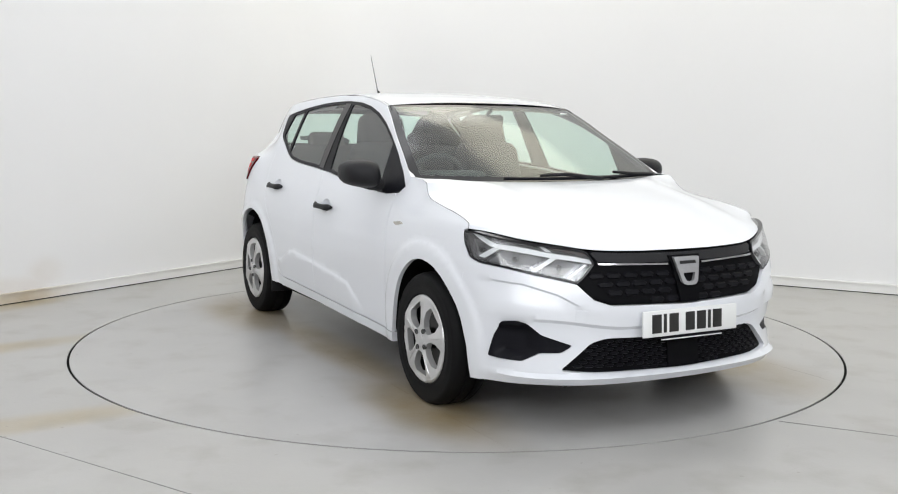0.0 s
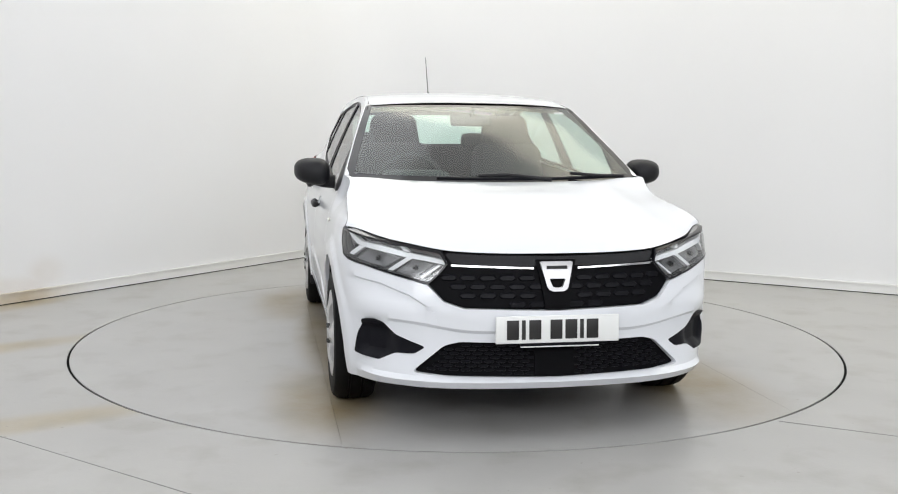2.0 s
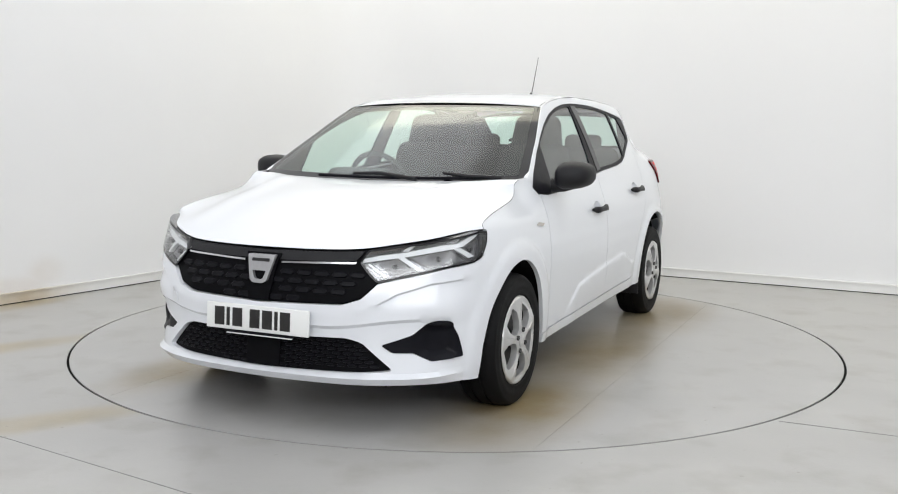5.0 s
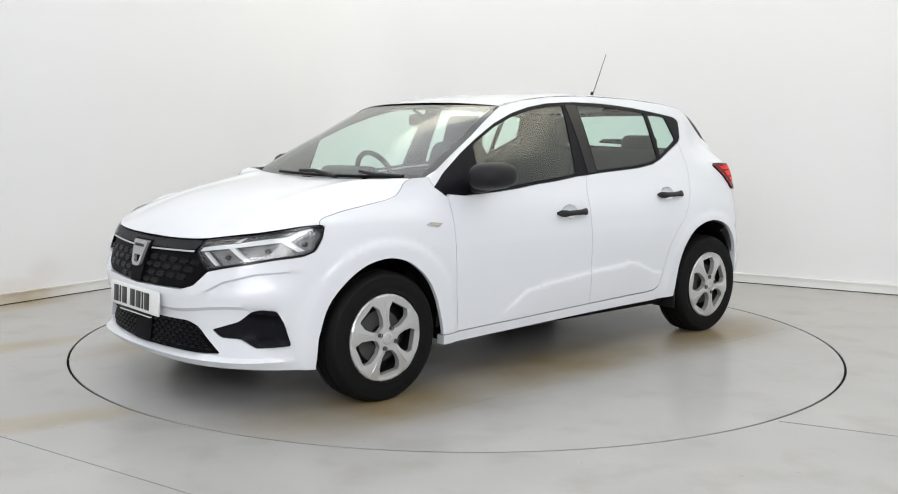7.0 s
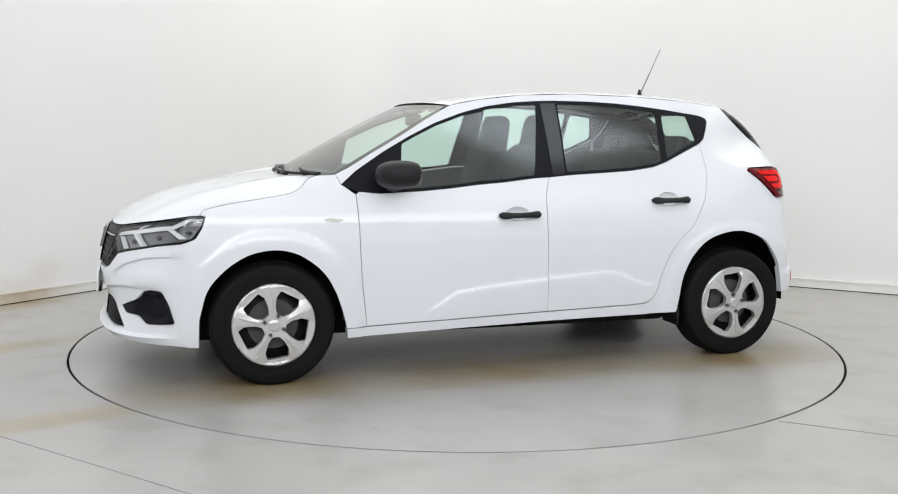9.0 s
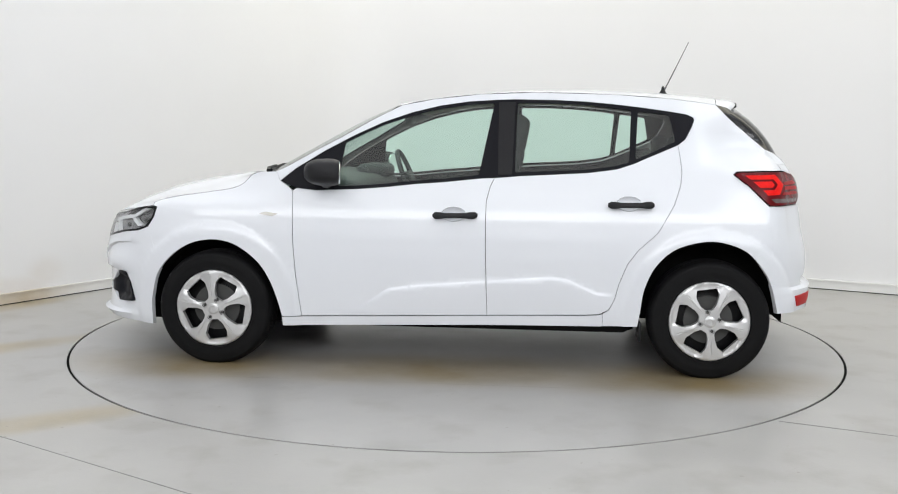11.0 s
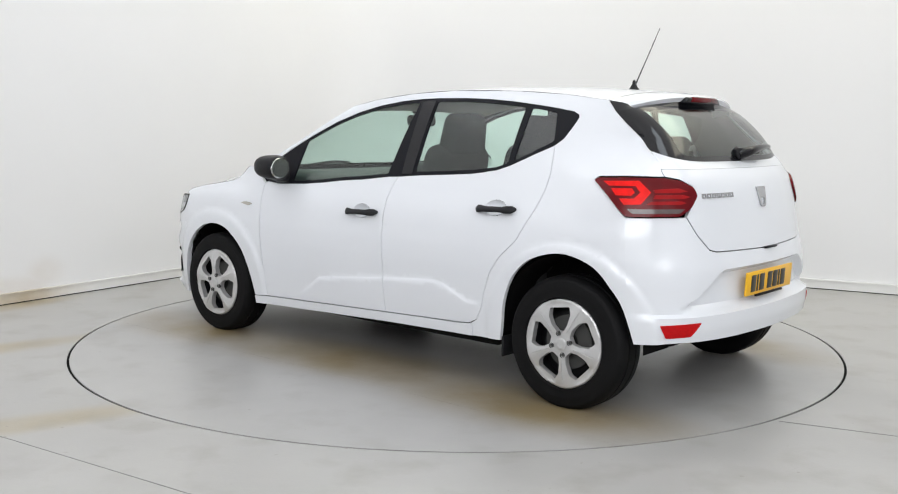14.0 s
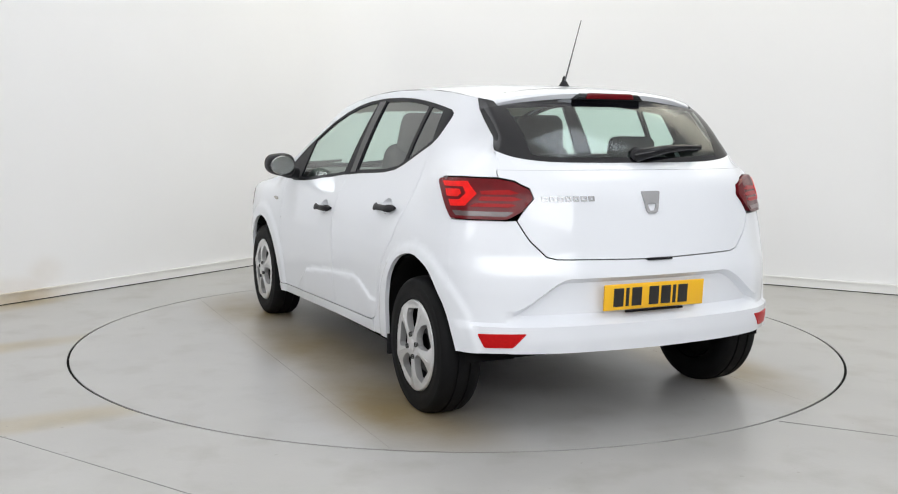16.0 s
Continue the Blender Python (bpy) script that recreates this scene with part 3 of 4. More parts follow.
# grilles: dark backing with rows of raised lozenges
grille = sheet("grille", GRILLE, GRILLE_BLACK, car, step=0.03, gap=0.002, depth=0.02, out=-0.012, label="black upper grille")
low_grille = sheet("lower_grille", LOW_GRILLE, GRILLE_BLACK, car, step=0.03, depth=0.01, out=-0.022, label="black lower grille")


def lozenges(poly, rows, pitch, height, width, parent, out, rise, skip=None):
    """Staggered rows of raised grille pieces."""
    for r, z in enumerate(rows):
        k = math.ceil(1.3 / pitch)
        for c in range(-k, k + 1):
            s = (c + 0.5 * (r % 2)) * pitch
            ring = [(s - width / 2, z), (s - width * 0.34, z + height / 2), (s + width * 0.34, z + height / 2), (s + width / 2, z), (s + width * 0.34, z - height / 2), (s - width * 0.34, z - height / 2)]
            if not inside(shrink(poly, 0.004), np.array(ring)).all() or skip(s, z):
                continue
            a = np.array(ring)
            b = np.array([s, z]) + (a - [s, z]) * [0.86, 0.6]
            verts = list(skin(a[:, 0], a[:, 1], out)) + list(skin(b[:, 0], b[:, 1], out + rise))
            from_lists("grille_lozenge", verts, [(i, (i + 1) % 6, 6 + (i + 1) % 6, 6 + i) for i in range(6)] + [tuple(6 + i for i in range(6))], GRILLE_PIECE, parent, smooth=False)


lozenges(GRILLE, (0.563, 0.598, 0.633, 0.668), 0.082, 0.026, 0.077, grille, -0.012, 0.007, lambda s, z: abs(s) < 0.075)
lozenges(LOW_GRILLE, [0.272 + 0.0165 * k for k in range(9)], 0.05, 0.0135, 0.046, low_grille, -0.022, 0.006, lambda s, z: abs(s) < 0.10)
sheet("radar_panel", rounded([(-0.085, 0.262), (0.085, 0.262), (0.085, 0.385), (-0.085, 0.385)], 0.01), GRILLE_BLACK, low_grille, step=0.03, out=-0.010, depth=0.012)
sheet("upper_band", mirrored([(0, 0.716), (0.30, 0.718), (0.44, 0.727), (0.470, 0.757), (0.462, 0.764), (0.3, 0.757), (0, 0.752)]), PLASTIC, grille, step=0.03, out=-0.003, depth=0.012, label="matt black band over the grille")
for k in (1, -1):
    sheet("chrome_strip", [(k * a, b) for a, b in ((0.095, 0.704), (0.44, 0.714), (0.445, 0.722), (0.095, 0.711))], CHROME, grille, step=0.03, out=0.002, depth=0.01, label="thin chrome strip")
sheet("emblem_mount", rounded([(-0.05, 0.545), (0.05, 0.545), (0.075, 0.70), (0.09, 0.742), (-0.09, 0.742), (-0.075, 0.70)], 0.008), GRILLE_BLACK, grille, step=0.03, out=0.004, depth=0.02)


def shield(w, h, cz):
    return rounded([(-w / 2, cz + h / 2), (w / 2, cz + h / 2), (w * 0.30, cz - h * 0.40), (w * 0.18, cz - h / 2), (-w * 0.18, cz - h / 2), (-w * 0.30, cz - h * 0.40)], 0.008)


emblem = sheet("emblem", shield(0.142, 0.118, 0.676), BADGE, car, holes=[shield(0.07, 0.036, 0.650)], step=0.02, out=0.018, depth=0.02, label="plain chrome shield emblem")
sheet("emblem_bar", [(-0.045, 0.706), (0.045, 0.706), (0.043, 0.719), (-0.043, 0.719)], STEEL, emblem, step=0.02, out=0.0195, depth=0.004, label="dark bar on the emblem")

# number plates
BARS = ((-0.190, 0.050), (-0.145, 0.016), (-0.097, 0.050), (-0.008, 0.050), (0.055, 0.050), (0.100, 0.016), (0.145, 0.050))


def plate(m, mat, label):
    base = block("number_plate", (0.012, 0.52, 0.111), m, mat, car, label, bevel=0.004)
    for y, w in BARS:
        block("dark_bar", (0.003, w, 0.079), m @ pose(0.007, y, 0.0), INK, base, bevel=0.0008)
    return base


front_plate = plate(pose(2.132, 0, 0.464, 0, -3, 0), PLATE_W, "white front number plate with plain dark bars")
block("plate_holder", (0.018, 0.33, 0.012), pose(2.126, 0.01, 0.401), TRIM, front_plate, "dark plate holder edge", bevel=0.003)
block("plate_holder", (0.012, 0.33, 0.004), pose(2.134, 0.01, 0.3935), PLATE_W, front_plate, "white line under the plate", bevel=0.001)

# bonnet
EDGE = smooth_run([(1.070, 0.845), (1.092, 0.870), (1.21, 0.897), (1.345, 0.917), (1.49, 0.940), (1.55, 0.962), (1.583, 0.990), (1.603, 1.013), (1.640, 1.030)], 40)
edge3 = np.array([skin(a, z, -0.001) for a, z in EDGE])
centre = spline([(2.052, 0.765), (2.00, 0.805), (1.90, 0.862), (1.75, 0.922), (1.57, 0.962), (1.40, 0.987), (1.24, 1.005), (1.16, 1.008)], 40)
front_edge = spline([(2.055, 0.0, 0.764), (2.047, 0.2, 0.765), (2.022, 0.37, 0.770), (1.985, 0.47, 0.778), (1.92, 0.575, 0.795), (1.83, 0.675, 0.812), (1.70, 0.765, 0.836), tuple(edge3[0])], 31)
rear_edge = spline([(1.165, 0, 1.008), (1.155, 0.25, 1.010), (1.12, 0.5, 1.016), (1.085, 0.64, 1.026), tuple(edge3[-1])], 31)
tt = np.linspace(0, 1, 31)
rows = []
for i, v in enumerate(np.linspace(0, 1, 40)):
    def base_row(j):
        e, c = edge3[j], centre[j]
        return np.stack([c[0] + (e[0] - c[0]) * tt ** 2, e[1] * tt, c[1] - (c[1] - e[2]) * (0.35 * tt ** 2 + 0.65 * tt ** 6)], 1)
    r = base_row(i) + (front_edge - base_row(0)) * (1 - v) ** 4 + (rear_edge - base_row(39)) * v ** 6
    swell = 0.010 * np.exp(-((tt - 0.62) / 0.10) ** 2) * min(1, 4 * v) * min(1, 5 * (1 - v))
    r[:, 2] += swell
    r[0, 1] = 0
    rows.append(np.vstack([(r[1:] * [1, -1, 1])[::-1], r]))
loft("bonnet", rows, PAINT, car, thick=-0.0, sharp=50)
for side in (1, -1):
    tube("bonnet_joint", [p * [1, side, 1] + [0, 0, -0.0006] for p in edge3], 0.0011, PIT, car, "dark joint beside the bonnet", n=6)
inner = np.array(rows)[::4] + [0, 0, -0.03]
loft("bonnet_liner", inner * [1, 0.96, 1], UNDER, car)

# wing, doors, sill and one-piece body side, on each flank
DOOR_FRONT = [(0.88, 0.936), (0.872, 0.786), (0.869, 0.663), (0.856, 0.477), (0.83, 0.269)]
DOOR_MID = [(-0.161, 0.301), (-0.155, 0.45), (-0.150, 0.607), (-0.146, 0.80), (-0.148, 0.90), (-0.165, 0.97), (-0.186, 1.016)]
DOOR_REAR = [(-0.66, 0.315), (-0.74, 0.321), (-0.79, 0.345), (-0.818, 0.40), (-0.839, 0.484), (-0.879, 0.589), (-0.933, 0.663), (-1.029, 0.752), (-1.109, 0.895), (-1.142, 0.993), (-1.149, 1.064), (-1.132, 1.196)]
BELT_FRONT = [(-0.11, 1.013), (0.072, 0.992), (0.226, 0.98), (0.381, 0.962), (0.538, 0.949), (0.665, 0.944), (0.761, 0.940), (0.86, 0.950)]
BELT_REAR = [(-1.016, 1.147), (-0.903, 1.097), (-0.818, 1.069), (-0.673, 1.049), (-0.527, 1.04), (-0.32, 1.028)]
DLO_TOP = [(0.952, 0.986), (0.872, 1.052), (0.723, 1.146), (0.572, 1.228), (0.421, 1.3), (0.269, 1.354), (0.115, 1.392), (-0.038, 1.415), (-0.192, 1.425), (-0.285, 1.428), (-0.499, 1.426),
           (-0.651, 1.419), (-0.801, 1.406), (-0.949, 1.389), (-1.095, 1.369), (-1.181, 1.355)]
DLO_TAIL = [(-1.213, 1.340), (-1.218, 1.325), (-1.203, 1.288), (-1.17, 1.227), (-1.136, 1.2)]
RAIL = [(-1.335, 1.408), (-1.1, 1.438), (-0.8, 1.459), (-0.4, 1.468), (-0.1, 1.456), (0.15, 1.428), (0.327, 1.393)]
PILLAR_A = [(0.40, 1.355), (0.482, 1.311), (0.616, 1.232), (0.777, 1.144), (0.90, 1.073), (0.975, 1.035)]
PILLAR_C = [(-1.662, 1.085), (-1.635, 1.13), (-1.585, 1.18), (-1.52, 1.238), (-1.44, 1.305), (-1.385, 1.355)]
TAIL_LAMP = rounded([(4.130, 1.050), (4.148, 1.061), (4.298, 1.066), (4.535, 1.064), (4.622, 1.052), (4.712, 1.022), (4.728, 0.985), (4.672, 0.933), (4.593, 0.897), (4.314, 0.898), (4.272, 0.933), (4.210, 0.99)], 0.014)
PILLAR_RUN = smooth_run(PILLAR_C, 51)
WING_TOP = [(0.928, 0.972), (0.952, 0.986), (0.975, 1.035)]


def ring_bowl(cs, cz, rs, rz, deep):
    """A shallow dish in the skin."""
    def at(u, v, out):
        q = np.clip(((u - cs) / rs) ** 2 + ((v - cz) / rz) ** 2, 0, 1)
        return skin(u, v, out - deep * (1 - q ** 1.5))
    return at


def ellipse(cs, cz, rs, rz, n=28):
    return [(cs + rs * math.cos(2 * math.pi * k / n), cz + rz * math.sin(2 * math.pi * k / n)) for k in range(n)]


def handle_bar(cs, cz, door, side):
    half, hgt = 0.117, 0.0185
    verts, faces = [], []
    for i, u in enumerate(np.linspace(-1, 1, 17)):
        lift = 0.010 + 0.026 * (1 - abs(u) ** 5)
        h = hgt * (0.76 + 0.24 * (abs(u) > 0.45) * min(1, (abs(u) - 0.45) * 5)) * (1 - 0.55 * max(0, abs(u) - 0.88) / 0.12)
        for a in range(10):
            ang = 2 * math.pi * a / 10
            p = skin(cs + u * half, cz + 0.002 * u + h * math.sin(ang), lift + 0.010 * math.cos(ang))
            verts.append(p * [1, side, 1])
    for i in range(16):
        faces += [(i * 10 + a, i * 10 + (a + 1) % 10, (i + 1) * 10 + (a + 1) % 10, (i + 1) * 10 + a) for a in range(10)]
    faces += [tuple(range(10)), tuple(160 + a for a in range(10))]
    return from_lists("door_handle", verts, faces, PLASTIC, door, "black plastic pull handle")


for side in (1, -1):
    wing_outline = [(1.096, 0.838), (1.080, 0.784), (1.0485, 0.735), (1.1145, 0.505)] + [p for p in FRONT_ARCH if p[1] > 0.507 or p[0] > 1.3] + sx(
        [(0.90, 0.264), (0.83, 0.269)]) + sx(DOOR_FRONT[::-1][1:]) + sx(WING_TOP) + EDGE[::-1]
    wing = sheet("front_wing", wing_outline, PAINT, car, creases=FLARES_F, step=0.022, gap=0.0017, depth=0.02, side=side)
    rep = sheet("side_repeater", rounded([(1.664, 0.814), (1.70, 0.825), (1.770, 0.815), (1.735, 0.801)], 0.01), AMBER, wing, step=0.02, out=0.006, depth=0.006, side=side, label="small clear side repeater")
    fd = sx(DOOR_FRONT + DOOR_MID + BELT_FRONT)
    dish = ellipse(at_x(0.02, 0.827), 0.828, 0.062, 0.036)
    front_door = sheet("front_door", fd, PAINT, car, holes=[dish], creases=CREASES + FLARES_F, step=0.022, gap=0.0017, depth=0.02, side=side)
    sheet("handle_dish", dish, PAINT, front_door, at=ring_bowl(at_x(0.02, 0.827), 0.828, 0.062, 0.036, 0.020), step=0.012, depth=0.001, side=side)
    handle_bar(at_x(0.012, 0.825), 0.824, front_door, side)
    rd = sx(DOOR_MID[::-1] + DOOR_REAR + BELT_REAR)
    dish = ellipse(at_x(-0.88, 0.893), 0.895, 0.062, 0.036)
    rear_door = sheet("rear_door", rd, PAINT, car, holes=[dish], creases=CREASES + FLARES_R, step=0.022, gap=0.0017, depth=0.02, side=side)
    sheet("handle_dish", dish, PAINT, rear_door, at=ring_bowl(at_x(-0.88, 0.893), 0.895, 0.062, 0.036, 0.020), step=0.012, depth=0.001, side=side)
    handle_bar(at_x(-0.89, 0.891), 0.891, rear_door, side)
    sheet("sill", sx([(0.935, 0.262), (0.83, 0.266), (-0.161, 0.298), (-0.66, 0.312), (-0.74, 0.318), (-0.76, 0.325), (-0.76, 0.257), (-0.159, 0.247), (0.931, 0.214)]), PAINT, car,
          step=0.03, gap=0.001, depth=0.05, out=0.004, side=side)
    bs = sx([(-0.76, 0.326), (-0.76, 0.258)]) + REAR_ARCH[:-1]
    bs = [p for p in bs if not (p[1] < 0.497 and p[0] > 4.2)] + [JOINT, (4.3474, 0.4956), (4.3124, 0.892), (4.269, 0.931), (4.206, 0.988), (4.124, 1.050), (4.144, 1.066), (4.298, 1.071), (4.54, 1.069)]
    bs += sx(PILLAR_RUN + RAIL + PILLAR_A + DLO_TOP + DLO_TAIL) + sx(DOOR_REAR[::-1][:-2])
    flank = sheet("body_side", bs, PAINT, car, creases=FLARES_R, step=0.022, gap=0.0012, depth=0.02, side=side)
    # window surround and panes
    dlo = sx(DLO_TOP + DLO_TAIL + BELT_REAR + [(-0.19, 1.018)] + BELT_FRONT + [(0.928, 0.972)])
    w1 = rounded(sx([(0.645, 0.965), (0.615, 1.188), (0.54, 1.226), (0.421, 1.282), (0.269, 1.336), (0.115, 1.374), (-0.038, 1.397), (-0.172, 1.405), (-0.103, 1.030), (0.072, 1.010), (0.226, 0.998), (0.381, 0.98), (0.538, 0.967)]), 0.012)
    w2 = rounded(sx([(-0.297, 1.408), (-0.499, 1.407), (-0.651, 1.40), (-0.801, 1.387), (-0.893, 1.375), (-0.880, 1.106), (-0.818, 1.087), (-0.673, 1.067), (-0.527, 1.058), (-0.292, 1.046)]), 0.012)
    w3 = rounded(sx([(-0.930, 1.371), (-1.088, 1.351), (-1.118, 1.215), (-1.016, 1.166), (-0.913, 1.118)]), 0.012)
    surround = sheet("window_surround", dlo, TRIM, car, holes=[w1, w2, w3], step=0.03, gap=0.0008, depth=0.012, out=-0.003, side=side, label="satin black window surround with pillar covers")
    sheet("door_pillar_cover", sx([(-0.195, 1.412), (-0.285, 1.415), (-0.278, 1.036), (-0.205, 1.030)]), GLOSS_BLACK, surround, step=0.04, out=0.001, depth=0.004, side=side, label="gloss black pillar cover")
    for w in (w1, w2, w3):
        sheet("side_window", w, GLASS, surround, step=0.06, out=-0.008, depth=0.0, side=side, label="green-tinted side window")
    # inner trim, seen through the glass
    sheet("door_trim", sx([(0.95, 0.30), (0.95, 0.94)] + [(x, z - 0.006) for x, z in (BELT_FRONT[::-1] + BELT_REAR[::-1])] + [(-1.13, 1.16), (-1.13, 0.80), (-0.93, 0.66), (-0.93, 0.30)]), DASH, car, step=0.09, out=-0.045, depth=0.0, side=side, label="dark inner door trim")
    sheet("pillar_trim", sx(RAIL + PILLAR_A + [(x, z) for x, z in DLO_TOP[:-1]] + DLO_TAIL + [(-1.2, 1.02), (-1.62, 1.02)] + PILLAR_C), PILLAR, car, step=0.09, out=-0.035, depth=0.0, side=side, label="grey inner pillar trim")
    tube("roof_seal", [(skin(at_x(x, z), z, 0.0) + [0, -0.016, -0.0012]) * [1, side, 1] for x, z in smooth_run(RAIL[2:] + PILLAR_A[:1], 40)], 0.0026, TRIM, car, "thin black roof seal", n=6)
    # fog-lamp bezel
    fog = [(s, z) for s, z in FOG]
    bezel = sheet("fog_bezel", fog, TRIM, car, at=lambda u, v, out: skin(u, v, out - 0.004 + 0.016 * ramp(u, 0.74, 0.88) - 0.034 * ramp(u, 0.66, 0.78) * (1 - ramp(u, 0.86, 0.915)) * ramp(v, 0.315, 0.35) * (1 - ramp(v, 0.43, 0.465))), step=0.016, depth=0.02, side=side, label="black fog-lamp bezel")
    # head lamp
    lamp = sheet("headlamp", LAMP, LAMP_BODY, car, at=lambda u, v, out: skin(u, v, out - 0.045), step=0.03, depth=-0.047, side=side, label="headlamp with white light guides under a clear lens")
    for bar, o in (([(1.06, 0.834), (1.011, 0.828), (0.923, 0.790), (0.848, 0.784), (0.668, 0.759), (0.548, 0.746), (0.465, 0.732), (0.461, 0.716), (0.548, 0.728), (0.686, 0.743), (0.845, 0.763), (0.898, 0.769), (0.944, 0.778)], -0.012),
                   ([(0.93, 0.773), (0.898, 0.769), (0.965, 0.729), (1.0, 0.734)], -0.013), ([(0.657, 0.740), (0.629, 0.736), (0.718, 0.683), (0.746, 0.686)], -0.013),
                   ([(0.502, 0.716), (0.490, 0.713), (0.569, 0.66), (0.580, 0.663)], -0.014), ([(0.732, 0.791), (0.71, 0.789), (0.65, 0.762), (0.679, 0.762)], -0.014)):
        sheet("light_guide", bar, LAMP_WHITE, lamp, step=0.03, out=o, depth=0.02, side=side, label="white light guide")
    for cell, o in (([(0.775, 0.693), (0.955, 0.716), (0.890, 0.760), (0.690, 0.737)], -0.030), ([(0.602, 0.662), (0.706, 0.680), (0.628, 0.730), (0.530, 0.716)], -0.030), ([(0.985, 0.722), (1.030, 0.735), (1.058, 0.800), (0.950, 0.776)], -0.034)):
        bowl = sheet("reflector_cell", cell, CELL, lamp, at=lambda u, v, out, c=np.mean(cell, axis=0): skin(u, v, out - 0.016 * np.exp(-((u - c[0]) / 0.05) ** 2 - ((v - c[1]) / 0.022) ** 2)), step=0.012, out=o, depth=0.01, side=side, label="bright faceted reflector cell")
        lathe("bulb_shield", [(0.001, 0.010), (0.010, 0.008), (0.012, -0.010)], Matrix.Translation(Vector(skin(*np.mean(cell, axis=0), o - 0.006) * [1, side, 1])) @ pose(0, 0, 0, 0, 0, -90 + 25 * side), STEEL, bowl, "dark bulb shield", n=14)
    sheet("lamp_shade", [(0.70, 0.792), (0.50, 0.770), (0.47, 0.745), (0.55, 0.757), (0.66, 0.772)], SMOKE, lamp, step=0.03, out=-0.02, depth=0.01, side=side, label="smoked upper corner")
    sheet("lens", LAMP, LENS, lamp, step=0.04, out=0.002, depth=0.0, side=side, label="clear lens")
    sheet("lamp_seal", LAMP, GLOSS_BLACK, lamp, holes=[shrink(LAMP, 0.0075)], step=0.03, out=0.0025, depth=0.02, side=side, label="black lamp edge")
    # tail lamp and reflector
    tl = sheet("tail_lamp", TAIL_LAMP, RED_DARK, car, step=0.025, gap=0.001, out=0.012, depth=0.03, side=side, label="dark red tail lamp with a bright arrow-shaped light")
    for poly in ([(4.180, 1.048), (4.369, 1.053), (4.436, 1.003), (4.384, 0.952), (4.302, 0.949), (4.277, 0.975), (4.349, 0.977), (4.378, 1.003), (4.352, 1.030), (4.213, 1.028)],
                 [(4.225, 1.018), (4.335, 1.020), (4.352, 1.003), (4.335, 0.988), (4.258, 0.988)], [(4.45, 1.014), (4.60, 1.020), (4.655, 1.006), (4.60, 1.000), (4.462, 1.000)], [(4.462, 0.992), (4.62, 0.992), (4.672, 0.982), (4.62, 0.974), (4.448, 0.975)],
                 [(4.435, 0.964), (4.61, 0.964), (4.64, 0.956), (4.60, 0.949), (4.41, 0.950)]):
        sheet("light_element", poly, RED if poly[0][0] < 4.4 else RED_MID, tl, step=0.03, out=0.0145, depth=0.004, side=side, label="bright red light element")
    sheet("reversing_lens", rounded([(4.318, 0.932), (4.628, 0.930), (4.592, 0.911), (4.345, 0.912)], 0.006), SMOKE, tl, step=0.03, out=0.0145, depth=0.004, side=side, label="clear strip lens")
    sheet("rear_reflector", rounded([(4.485, 0.431), (4.690, 0.437), (4.634, 0.377), (4.515, 0.373)], 0.008), REFLECTOR, car, step=0.02, out=0.004, depth=0.01, side=side, label="red rear reflector")

# rear bumper and tailgate
rb = [(S_REAR, 0.345), (4.9, 0.347), (4.6, 0.350), (4.44, 0.345), REAR_ARCH[-1]] + [p for p in REAR_ARCH[::-1] if p[1] < 0.497 and p[0] > 4.2] + [JOINT, (4.345, 0.497), (4.310, 0.893), (4.595, 0.892),
    (4.640, 0.893), (4.708, 0.811), (4.782, 0.744), (4.83, 0.733), (4.902, 0.731), (S_REAR, 0.722)]
sheet("rear_bumper", mirrored_tail(rb), PAINT, car, creases=RECESS, step=0.015, gap=0.0012, depth=0.03)
rear_plate = plate(pose(-1.897, 0, 0.570, 0, 3, 180), PLATE_Y, "yellow rear number plate with plain dark bars")
block("plate_holder", (0.012, 0.30, 0.010), pose(-1.898, 0, 0.508), TRIM, rear_plate, "dark strip under the plate", bevel=0.002)
GATE_S = at_x(-1.653, 1.10) + 0.003
gate_half = [(S_REAR, 0.7245), (4.902, 0.7335), (4.83, 0.7355), (4.786, 0.746), (4.712, 0.8125), (4.645, 0.894), (4.677, 0.930), (4.733, 0.983), (4.717, 1.026), (4.625, 1.056), (4.5440, 1.068), (at_x(-1.662, 1.085) + 0.003, 1.085), (GATE_S, 1.10), (S_REAR, 1.10)]
gate = sheet("tailgate", mirrored_tail(gate_half), PAINT, car, step=0.022, gap=0.0015, depth=0.02)
block("release_recess", (0.03, 0.13, 0.010), pose(-1.878, -0.03, 0.7235), TRIM, gate, "dark release recess", bevel=0.004)
sheet("emblem", [(S_REAR + a + 0.012, z + 0.287) for a, z in shield(0.10, 0.095, 0.676)], BADGE, gate, holes=[[(S_REAR + a + 0.012, z + 0.287) for a, z in shield(0.05, 0.03, 0.655)]], step=0.02, out=0.008, depth=0.01, label="plain chrome shield emblem")
for k in range(7):
    s0 = 4.768 + k * 0.0375
    sheet("badge_bar", [(s0, 0.972), (s0 + 0.028, 0.972), (s0 + 0.028, 0.993), (s0, 0.993)], BADGE, gate, holes=[[(s0 + 0.008, 0.978), (s0 + 0.021, 0.978), (s0 + 0.021, 0.987), (s0 + 0.008, 0.987)]],
          step=0.03, out=0.005, depth=0.006, label="dull chrome badge bar")

